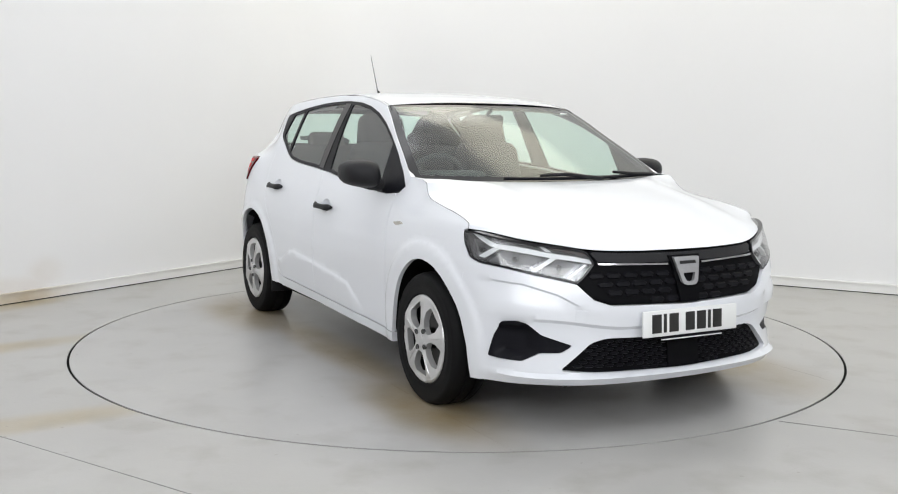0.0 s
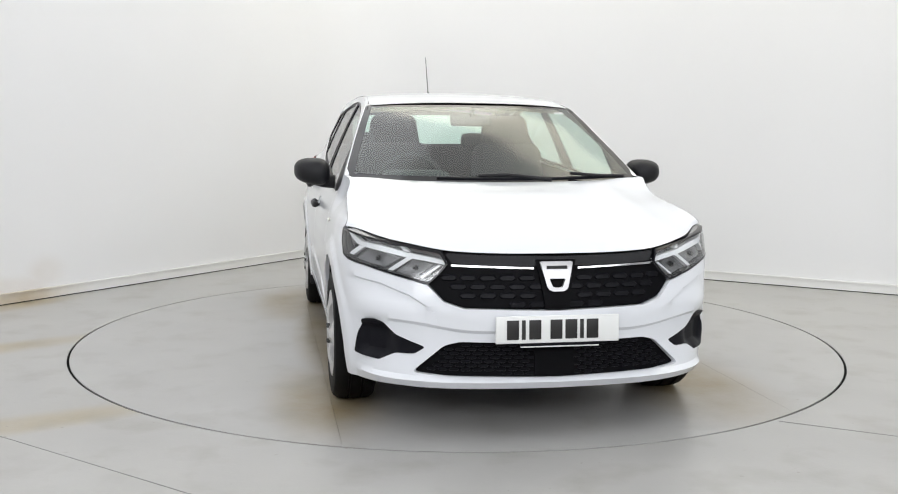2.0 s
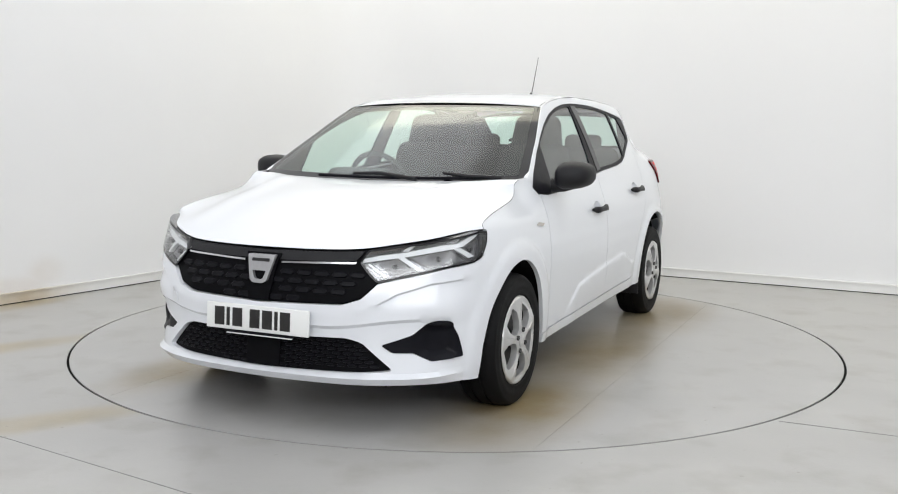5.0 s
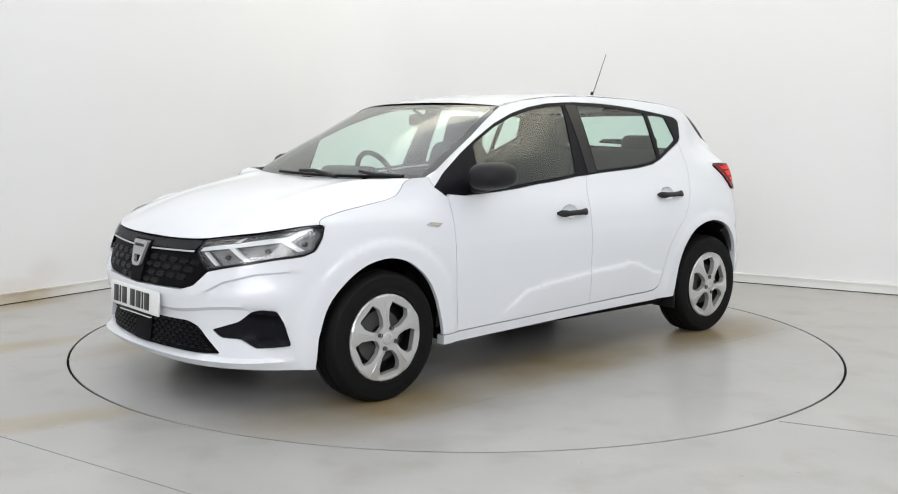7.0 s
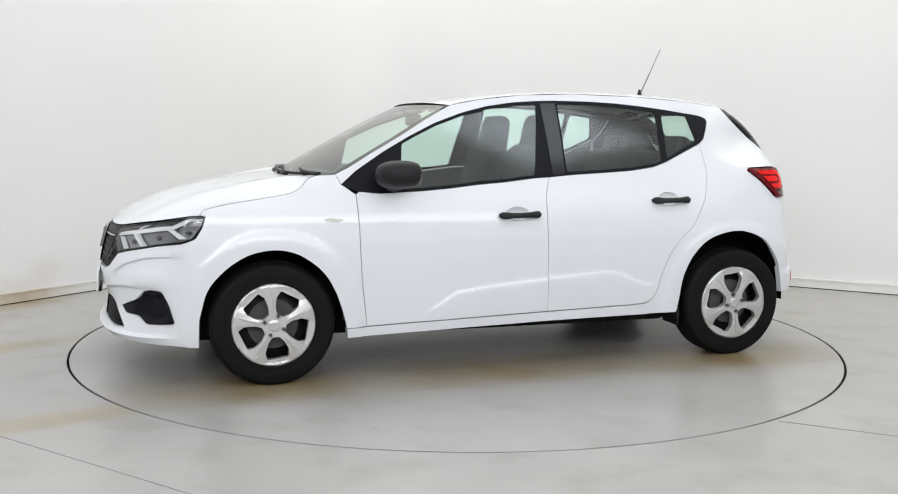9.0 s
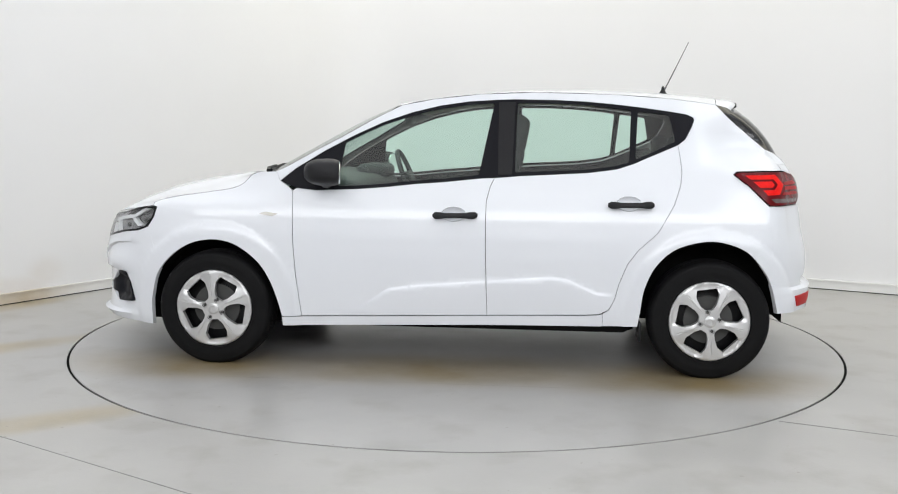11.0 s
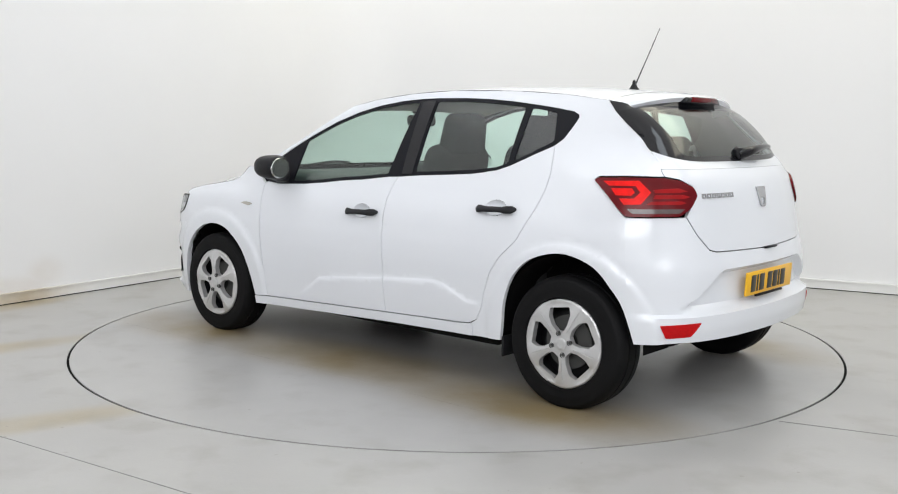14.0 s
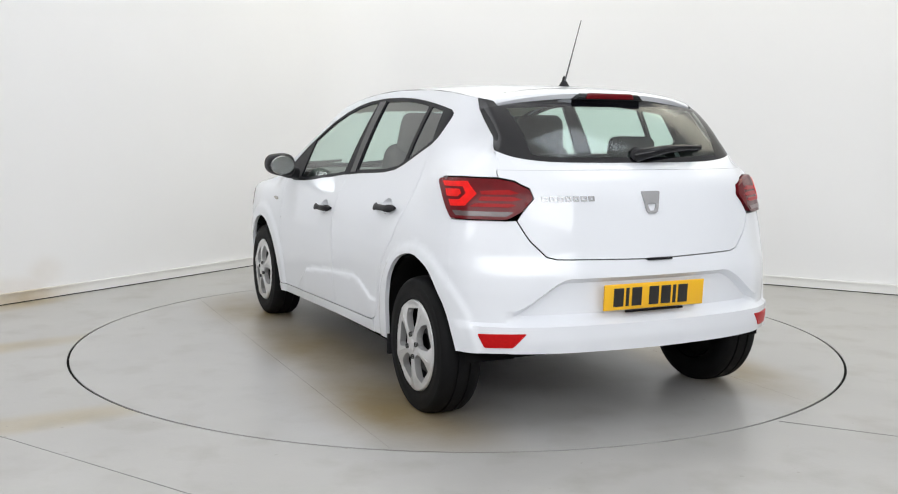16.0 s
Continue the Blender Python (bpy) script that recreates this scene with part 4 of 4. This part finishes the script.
# rear window, with the tailgate's rail under it
pc = np.array([skin(at_x(x, z), z, -0.002) for x, z in PILLAR_RUN[20:]])
foot_run = spline([(-1.717, 0, 1.128), (-1.710, 0.25, 1.129), (-1.696, 0.42, 1.133), (-1.668, 0.54, 1.146), (-1.632, 0.597, 1.162), tuple(pc[0])], 31)
head_run = spline([(-1.510, 0, 1.388), (-1.502, 0.25, 1.386), (-1.482, 0.42, 1.379), (-1.455, 0.525, 1.371), (-1.423, 0.575, 1.362), tuple(pc[-1])], 31)
t31 = np.linspace(0, 1, 31)[:, None]
glass_rows = []
for i, v in enumerate(np.linspace(0, 1, 31)):
    h = (1 - v) * foot_run + v * head_run + np.array([-0.020, 0, 0.014]) * 4 * v * (1 - v) * (1 - t31 ** 4)
    h = h + (pc[i] - h[-1]) * t31 ** 5
    glass_rows.append(np.vstack([(h[1:] * [1, -1, 1])[::-1], h]))
glass_rows = np.array(glass_rows)
sgate = np.concatenate([np.linspace(2 * S_REAR - GATE_S, S_REAR, 31), np.linspace(S_REAR, GATE_S, 31)[1:]])
top_edge = skin(sgate, np.full(61, 1.10))
corner = skin(at_x(*PILLAR_C[1]), PILLAR_C[1][1], -0.002)
mid_edge = 0.5 * top_edge + 0.5 * glass_rows[0] + [-0.004, 0, 0.002]
pull = np.abs(np.linspace(-1, 1, 61))[:, None] ** 6
mid_edge = mid_edge + pull * (np.where(np.arange(61)[:, None] > 30, corner * [1, 1, 1], corner * [1, -1, 1]) - np.where(np.arange(61)[:, None] > 30, mid_edge[-1], mid_edge[0]))
loft("glass_rail", [top_edge, mid_edge, glass_rows[0]], PAINT, gate, sharp=60)


def with_border(name, rows, keep, mat_in, mat_out, parent, label, border_label):
    """A pane whose printed black border is a piece of its own."""
    rows = np.array(rows)
    m, n, _ = rows.shape
    sets = {True: [], False: []}
    for i in range(m - 1):
        for j in range(n - 1):
            sets[bool(keep((i + 0.5) / (m - 1), (j + 0.5) / (n - 1) * 2 - 1))].append((i * n + j, i * n + j + 1, (i + 1) * n + j + 1, (i + 1) * n + j))
    glass = from_lists(name, rows.reshape(-1, 3), sets[True], mat_in, parent, label)
    from_lists("glass_border", rows.reshape(-1, 3), sets[False], mat_out, glass, border_label)
    return glass


def refine(rows, m, n):
    rows = np.array(rows)
    a = np.stack([np.stack([np.interp(np.linspace(0, 1, m), np.linspace(0, 1, rows.shape[0]), rows[:, j, k]) for k in range(3)], 1) for j in range(rows.shape[1])], 1)
    return np.stack([np.stack([np.interp(np.linspace(0, 1, n), np.linspace(0, 1, rows.shape[1]), a[i, :, k]) for k in range(3)], 1) for i in range(m)], 0)


rear_glass = with_border("rear_window", refine(glass_rows, 80, 200), lambda v, t: 0.07 < v < 0.93 and abs(t) < 0.50 + 0.07 * v, GLASS, FRIT, gate, "green-tinted rear window", "printed black border")
wb = Vector((-1.705, -0.02, 1.165))
wiper = tube("rear_wiper", [wb + Vector(p) for p in ((0.0, 0.0, -0.008), (-0.030, -0.03, 0.004), (-0.034, -0.12, 0.020), (-0.022, -0.24, 0.030), (0.0, -0.355, 0.030))], 0.030, GLOSS_BLACK, gate, "gloss black rear wiper", n=12, taper=0.35)
tube("wiper_blade", [wb + Vector((0.006, 0.03, 0.008)), wb + Vector((0.004, -0.17, 0.014)), wb + Vector((0.022, -0.36, 0.022))], 0.009, TRIM, wiper)
lathe("wiper_hub", [(0.001, 0.024), (0.026, 0.020), (0.031, -0.02)], Matrix.Translation(wb) @ pose(0, 0, 0, 0, 0, 60), PLASTIC, wiper, n=20)

# roof and spoiler
rail = np.array([skin(at_x(x, z), z, -0.001) for x, z in smooth_run(RAIL, 45)])
zc = np.interp(-rail[:, 0], [-0.40, -0.30, -0.1, 0.1, 0.3, 0.6, 0.9, 1.1, 1.25, 1.40], [1.402, 1.420, 1.452, 1.476, 1.492, 1.499, 1.493, 1.483, 1.470, 1.452])
tr = np.linspace(-1, 1, 41)
roof_rows = []
for i, e in enumerate(rail):
    v = i / 44
    fwd = 0.065 * (1 - tr ** 2) * max(0, (v - 0.75) / 0.25) ** 2
    roof_rows.append(np.stack([e[0] + fwd - 0.05 * (1 - tr ** 2) * max(0, 0.15 - v) / 0.15, e[1] * tr, e[2] + (zc[i] - e[2]) * (1 - np.abs(tr) ** 2.6)], 1))
roof = loft("roof", roof_rows, PAINT, car, sharp=60)
loft("headliner", np.array(roof_rows)[2:] * [1, 0.97, 1] + [0, 0, -0.04], HEADLINER, car, "grey headliner")
r0 = roof_rows[0]
sp = [r0 + [-0.003, 0, -0.001]]
for k, f in enumerate((0.35, 0.7, 0.92, 1.0)):
    y = r0[:, 1] * (1 - 0.08 * f)
    sp.append(np.stack([r0[:, 0] - 0.125 * f * (1 - 0.35 * np.abs(tr) ** 4), y, r0[:, 2] - 0.016 * f - 0.012 * (f > 0.9) * (f - 0.9) * 10], 1))
lastr = sp[-1]
sp.append(lastr + [0.012, 0, -0.020])
sp.append(lastr + [0.10, 0, -0.026] - np.stack([0 * tr, 0 * tr, 0.012 * np.abs(tr) ** 4], 1))
spoiler = loft("roof_spoiler", sp, PAINT, car, sharp=40)
head = glass_rows[-1]
k41 = np.linspace(0, 60, 41)
head41 = np.stack([np.interp(k41, np.arange(61), head[:, k]) for k in range(3)], 1)
loft("spoiler_underside", [sp[5], 0.5 * (sp[5] + head41) + [0.006, 0, 0.004], head41], FRIT, spoiler, "black panel between spoiler and rear window")
for side in (1, -1):
    end = -1 if side > 0 else 0
    upper = [r[end] for r in sp[:5]]
    lower = [pc[-1] * [1, side, 1]] + [head[60 - k if side > 0 else k] for k in (2, 5, 8, 11)]
    loft("spoiler_cheek", [upper, [0.5 * (u + w) for u, w in zip(upper, lower)], lower], FRIT, spoiler, "black spoiler cheek")
brake = block("brake_lamp", (0.062, 0.35, 0.030), pose(-1.491, 0, 1.419, 0, -8, 0), GLOSS_BLACK, spoiler, "black housing of the high brake lamp", bevel=0.008, taper=lambda c: (c.x, c.y * (1 - c.z * 6), c.z))
block("brake_lens", (0.02, 0.25, 0.026), pose(-1.520, 0, 1.421, 0, -8, 0), RED_DARK, brake, "dark red high brake lens", bevel=0.006, taper=lambda c: (c.x, c.y * (1 - c.z * 5), c.z))
# aerial
foot = lathe("aerial", [(0.001, 0.055), (0.007, 0.05), (0.011, 0.03), (0.030, 0.0)], pose(-1.128, 0, 1.476) @ Matrix.Rotation(radians(90), 4, "X"), PLASTIC, car, "black roof aerial", n=20)
tube("mast", [(-1.134, 0, 1.50), (-1.150, 0, 1.535), (-1.195, 0, 1.63), (-1.266, 0, 1.783)], 0.0048, MAST, foot, n=8, taper=0.45)

# windscreen
ws_edge = np.array([skin(at_x(x, z), z, -0.004) for x, z in smooth_run([(0.985, 1.022)] + PILLAR_A[::-1][1:] + [(0.33, 1.390)], 40)])
wc = spline([(1.155, 1.000), (0.93, 1.132), (0.66, 1.283), (0.405, 1.402)], 40)
t31 = np.linspace(0, 1, 31)
ws = []
for i in range(40):
    e, c = ws_edge[i], wc[i]
    f = 0.75 * t31 ** 2 + 0.25 * t31 ** 5
    h = np.stack([c[0] + (e[0] - c[0]) * f, e[1] * t31, c[1] + (e[2] - c[1]) * f], 1)
    ws.append(np.vstack([(h[1:] * [1, -1, 1])[::-1], h]))
ws = np.array(ws)
screen = with_border("windscreen", refine(ws, 90, 110), lambda v, t: 0.075 < v < 0.965 and abs(t) < 0.952, GLASS, FRIT, car, "green-tinted windscreen", "printed black border")
cowl_front = np.stack([np.interp(np.linspace(-1, 1, 61), np.concatenate([-tt[::-1][:-1], tt]), np.concatenate([rear_edge[::-1][:-1, k] * (-1 if k == 1 else 1), rear_edge[:, k]])) for k in range(3)], 1)
loft("cowl", [cowl_front + [0.02, 0, -0.012], cowl_front + [-0.03, 0, -0.022], ws[1] + [0, 0, -0.003]], PLASTIC, car, "black scuttle panel")


def on_screen(v, y):
    row = ws[int(v * 39)]
    return Vector((np.interp(y, row[:, 1], row[:, 0]), y, np.interp(y, row[:, 1], row[:, 2])))


for y0, y1, va, vb in ((-0.33, 0.27, 0.05, 0.055), (0.20, 0.68, 0.04, 0.08)):
    up = Vector((0.012, 0, 0.018))
    arm = tube("windscreen_wiper", [on_screen(0.02, y0 + (y1 - y0) * 0.97) + up, on_screen(va + 0.01, y0 + (y1 - y0) * 0.6) + up * 1.3, on_screen(vb, y0 + (y1 - y0) * 0.35) + up], 0.011, PLASTIC, car, "black wiper arm and blade", taper=0.7)
    tube("wiper_blade", [on_screen(va, y0 + (y1 - y0) * k) + up * 0.7 for k in np.linspace(0, 0.95, 6)], 0.008, TRIM, arm)

# door mirrors
for side in (1, -1):
    verts, faces = [], []
    nu, nv = 20, 14
    for i in range(nv + 1):
        ph = math.pi * (i / nv - 0.5)
        for j in range(nu):
            a = 2 * math.pi * j / nu
            ca, sa, cp, sp_ = math.cos(a), math.sin(a), math.cos(ph), math.sin(ph)
            ex = lambda q, p: math.copysign(abs(q) ** p, q)
            x, y, z = ex(cp, 0.7) * ex(ca, 0.75), ex(sp_, 0.75), ex(cp, 0.7) * ex(sa, 0.75)
            x = max(x * (0.13 if x > 0 else 0.085), -0.058)
            z = z * (0.072 if z > 0 else 0.068) * (1 - 0.12 * y)
            verts.append((0.665 + x - 0.02 * y, side * (0.918 + 0.092 * y), 1.038 + z + 0.006 * y))
    for i in range(nv):
        faces += [(i * nu + j, i * nu + (j + 1) % nu, (i + 1) * nu + (j + 1) % nu, (i + 1) * nu + j) for j in range(nu)]
    mirror = from_lists("door_mirror", verts, faces, PLASTIC, car, "black door mirror housing", sharp=60)
    lathe("mirror_glass", [(0.001, 0.003), (0.056, 0.003), (0.060, -0.004)], pose(0.606, side * 0.918, 1.038, 0, 0, 90 + side * 11) @ Matrix.Diagonal((1.36, 1, 0.98, 1)), MIRROR, mirror, "mirror glass", n=28)
    tube("mirror_arm", [(0.70, side * 0.80, 0.985), (0.69, side * 0.86, 0.99), (0.675, side * 0.91, 1.005)], 0.036, PLASTIC, mirror, n=10)

# wheels
HOLES = []
for k in range(5):
    a0 = 2 * math.pi * k / 5
    pts = [(0.060, -0.30), (0.094, -0.47), (0.140, -0.45), (0.173, -0.33), (0.176, 0.27), (0.146, 0.40), (0.094, 0.42), (0.060, 0.28)]
    HOLES.append(rounded([(r * math.cos(a0 + d), r * math.sin(a0 + d)) for r, d in pts], 0.007, 4))

RIDGES = [[(r * math.cos(math.pi * (2 * k + 1) / 5 + o), r * math.sin(math.pi * (2 * k + 1) / 5 + o)) for r in (0.055, 0.08, 0.11, 0.14, 0.165, 0.182)] for k in range(5) for o in (-0.027, -0.012, 0.012, 0.027)]


def cover_face(u, v, out):
    """The wheel cover's face: dished, with a ridge along each spoke."""
    r, a = np.hypot(u, v), np.arctan2(v, u)
    q = (a / (2 * np.pi / 5) + 0.5) % 1 - 0.5
    ridge = np.abs(np.abs(q) - 0.5)
    y = 0.016 - 0.012 * (r / 0.2) ** 2 + 0.006 * np.clip(1 - ridge / 0.20, 0, 1) * ramp(r, 0.05, 0.09)
    y = y - 0.0035 * (1 - ramp(ridge, 0.010, 0.022)) * ramp(r, 0.06, 0.08) * (1 - ramp(r, 0.165, 0.18))
    y = y - 0.006 * ramp(ridge, 0.17, 0.30) * ramp(r, 0.150, 0.170) * (1 - ramp(r, 0.184, 0.198)) - 0.010 * ramp(r, 0.201, 0.210)
    return np.stack([u, y + out, v], -1)


def build_wheel():
    wheel = lathe("wheel", [(0.001, -0.075), (0.10, -0.075), (0.165, -0.085), (0.185, -0.10), (0.19, -0.17), (0.19, -0.02), (0.206, 0.0)], Matrix.Identity(4), STEEL, None, "dark steel wheel", n=48)
    tyre = [(0.196, -0.175), (0.225, -0.188), (0.262, -0.192), (0.294, -0.182), (0.306, -0.165), (0.3095, -0.14), (0.3095, -0.128), (0.302, -0.126), (0.302, -0.118), (0.310, -0.116), (0.310, -0.070), (0.302, -0.068), (0.302, -0.060),
            (0.3095, -0.058), (0.3085, -0.035), (0.303, -0.016), (0.292, -0.002), (0.284, 0.003), (0.280, 0.0025), (0.262, 0.007), (0.240, 0.006), (0.222, 0.002), (0.214, 0.004), (0.206, -0.003), (0.200, -0.02)]
    lathe("tyre", tyre, Matrix.Identity(4), RUBBER, wheel, "black rubber tyre", n=72, sharp=50)
    cover = sheet("wheel_cover", ellipse(0, 0, 0.207, 0.207, 72), SILVER, wheel, holes=HOLES, at=cover_face, creases=[ellipse(0, 0, r, r, 72) for r in (0.186, 0.196, 0.202)] + RIDGES, step=0.0075, depth=0.030, label="silver five-spoke wheel cover", sharp=45)
    lathe("centre_cap", [(0.001, 0.021), (0.013, 0.021), (0.014, 0.0225), (0.026, 0.0215), (0.030, 0.019), (0.031, 0.008)], Matrix.Identity(4), SILVER, cover, n=28)
    for k in range(4):
        a = math.pi / 4 + math.pi / 2 * k
        lathe("wheel_bolt", [(0.001, 0.016), (0.008, 0.016), (0.009, 0.010), (0.0115, 0.010), (0.0115, 0.0225)][::-1], pose(0.05 * math.cos(a), 0.0, 0.05 * math.sin(a)), PILLAR, cover, n=12)
    lathe("brake_disc", [(0.05, -0.05), (0.125, -0.05), (0.125, -0.07)], Matrix.Identity(4), PILLAR, wheel, "dark brake disc", n=36)
    return wheel


wheel = build_wheel()
spots = [(1.302, 1, 23), (-1.302, 1, 59), (1.302, -1, 10), (-1.302, -1, 60)]
made = [wheel] + [copy_thing(wheel, Matrix.Identity(4)) for _ in spots[1:]]
for w, (x, side, turn) in zip(made, spots):
    w.matrix_basis = pose(x, side * 0.860, 0.3015) @ pose(0, 0, 0, 0, 0, 0 if side > 0 else 180) @ pose(0, 0, 0, 0, turn, 0)
    w.parent = car

# underside, wheel houses and the dark structure behind the panels
def box(name, x0, x1, half, z0, z1, mat=UNDER, label="dark underbody"):
    return block(name, (x1 - x0, 2 * half, z1 - z0), pose((x0 + x1) / 2, 0, (z0 + z1) / 2), mat, car, label, bevel=0.03)


box("underbody", -0.95, 1.80, 0.62, 0.190, 0.34)
box("rear_floor", -1.50, -0.92, 0.60, 0.255, 0.34)
box("undertray", 1.60, 2.00, 0.56, 0.195, 0.26)
box("floor_pan", -0.90, 0.90, 0.81, 0.215, 0.33)
box("engine_bay", 1.05, 1.90, 0.58, 0.30, 0.70)
box("boot_well", -1.72, -0.98, 0.60, 0.30, 0.86)
box("bulkhead", 0.96, 1.06, 0.72, 0.30, 0.93)
box("bumper_beam", 1.86, 2.02, 0.46, 0.24, 0.66)
box("rear_beam", -1.74, -1.66, 0.46, 0.38, 0.92)
block("axle", (0.10, 1.30, 0.09), pose(-1.302, 0, 0.26), UNDER, car, bevel=0.03)
for x, top in ((1.302, 0.40), (-1.302, 0.43)):
    for side in (1, -1):
        verts, faces = [], []
        n = 26
        for outer in (False, True):
            for k in range(n + 1):
                a = math.pi * (k / n * 1.02 - 0.01)
                px = x + 0.374 * math.cos(a)
                y = 0.56 if not outer else 0.852 if -1.50 < px < 1.52 else 0.79
                verts.append((px, side * y, 0.305 + (top - 0.03) * math.sin(a)))
        faces = [(k, k + 1, n + 2 + k, n + 1 + k) for k in range(n)] + [tuple(range(n + 1))]
        from_lists("wheel_house", verts, faces, UNDER, car, "dark wheel-arch liner")
for side in (1, -1):
    block("mud_flap", (0.012, 0.16, 0.10), pose(-0.952, side * 0.775, 0.235), PLASTIC, car, "black mud flap", bevel=0.004)

# cabin
block("dashboard", (0.42, 1.36, 0.30), pose(0.74, 0, 0.85, 0, -6, 0), DASH, car, "dark grey dashboard", bevel=0.08, segments=4)
block("instrument_hood", (0.20, 0.36, 0.09), pose(0.63, -0.36, 1.0), DASH, car, bevel=0.04, segments=3)
wheel_pose = look(Vector((0.42, -0.36, 0.955)), Vector((1.0, -0.36, 0.72)))
ring = [wheel_pose @ Vector((0.18 * math.cos(2 * math.pi * k / 32), 0.18 * math.sin(2 * math.pi * k / 32), 0)) for k in range(33)]
steering = tube("steering_wheel", ring, 0.016, DASH, car, "black steering wheel", n=8)
block("steering_boss", (0.30, 0.09, 0.05), wheel_pose, DASH, steering, bevel=0.02)
for side in (1, -1):
    seat = block("front_seat", (0.50, 0.50, 0.16), pose(0.11, side * 0.36, 0.56, 0, -6, 0), CLOTH, car, "dark cloth front seat", bevel=0.06, segments=3)
    block("backrest", (0.16, 0.52, 0.64), pose(-0.18, side * 0.36, 0.87, 0, -14, 0), CLOTH, seat, bevel=0.075, segments=4, taper=lambda c: (c.x, c.y * (1 - 0.16 * max(0, c.z + 0.02) / 0.3), c.z))
    block("headrest", (0.11, 0.31, 0.24), pose(-0.285, side * 0.36, 1.235, 0, -10, 0), CLOTH, seat, bevel=0.055, segments=4, taper=lambda c: (c.x, c.y * (1 - 0.9 * c.z), c.z))
    for k in (0.06, -0.06):
        tube("headrest_post", [(-0.25, side * 0.36 + k, 1.12), (-0.28, side * 0.36 + k, 1.2)], 0.006, CHROME, seat, n=6)
bench = block("rear_seat", (0.50, 1.30, 0.16), pose(-0.78, 0, 0.58, 0, -5, 0), CLOTH, car, "dark cloth rear bench", bevel=0.06, segments=3)
block("backrest", (0.15, 1.28, 0.60), pose(-1.07, 0, 0.86, 0, -18, 0), CLOTH, bench, bevel=0.06, segments=3)
for y in (0.38, -0.38):
    block("headrest", (0.09, 0.26, 0.15), pose(-1.165, y, 1.165, 0, -10, 0), CLOTH, bench, bevel=0.04, segments=3)
block("parcel_shelf", (0.42, 1.16, 0.03), pose(-1.42, 0, 1.03), CLOTH, car, "dark parcel shelf", bevel=0.01)
rv = block("rear_view_mirror", (0.04, 0.24, 0.066), pose(0.36, 0.0, 1.318, 0, 0, 0), DASH, car, "black rear-view mirror", bevel=0.02, segments=3)
tube("mirror_stalk", [(0.37, 0, 1.34), (0.43, 0, 1.375)], 0.01, DASH, rv, n=8)
block("tax_sticker", (0.002, 0.06, 0.014), pose(0.43, 0.50, 1.362, 0, -30, 14), PLATE_W, car, "small white sticker behind the windscreen", bevel=0)


def motions():
    walk(car, [(t, pose(0, 0, 0, 0, 0, a) @ pose(-0.072, 0.014, 0)) for t, a in HEADINGS])
    walk(table, [(t, pose(-0.002, 0.054, 0, 0, 0, a)) for t, a in HEADINGS])


motions()
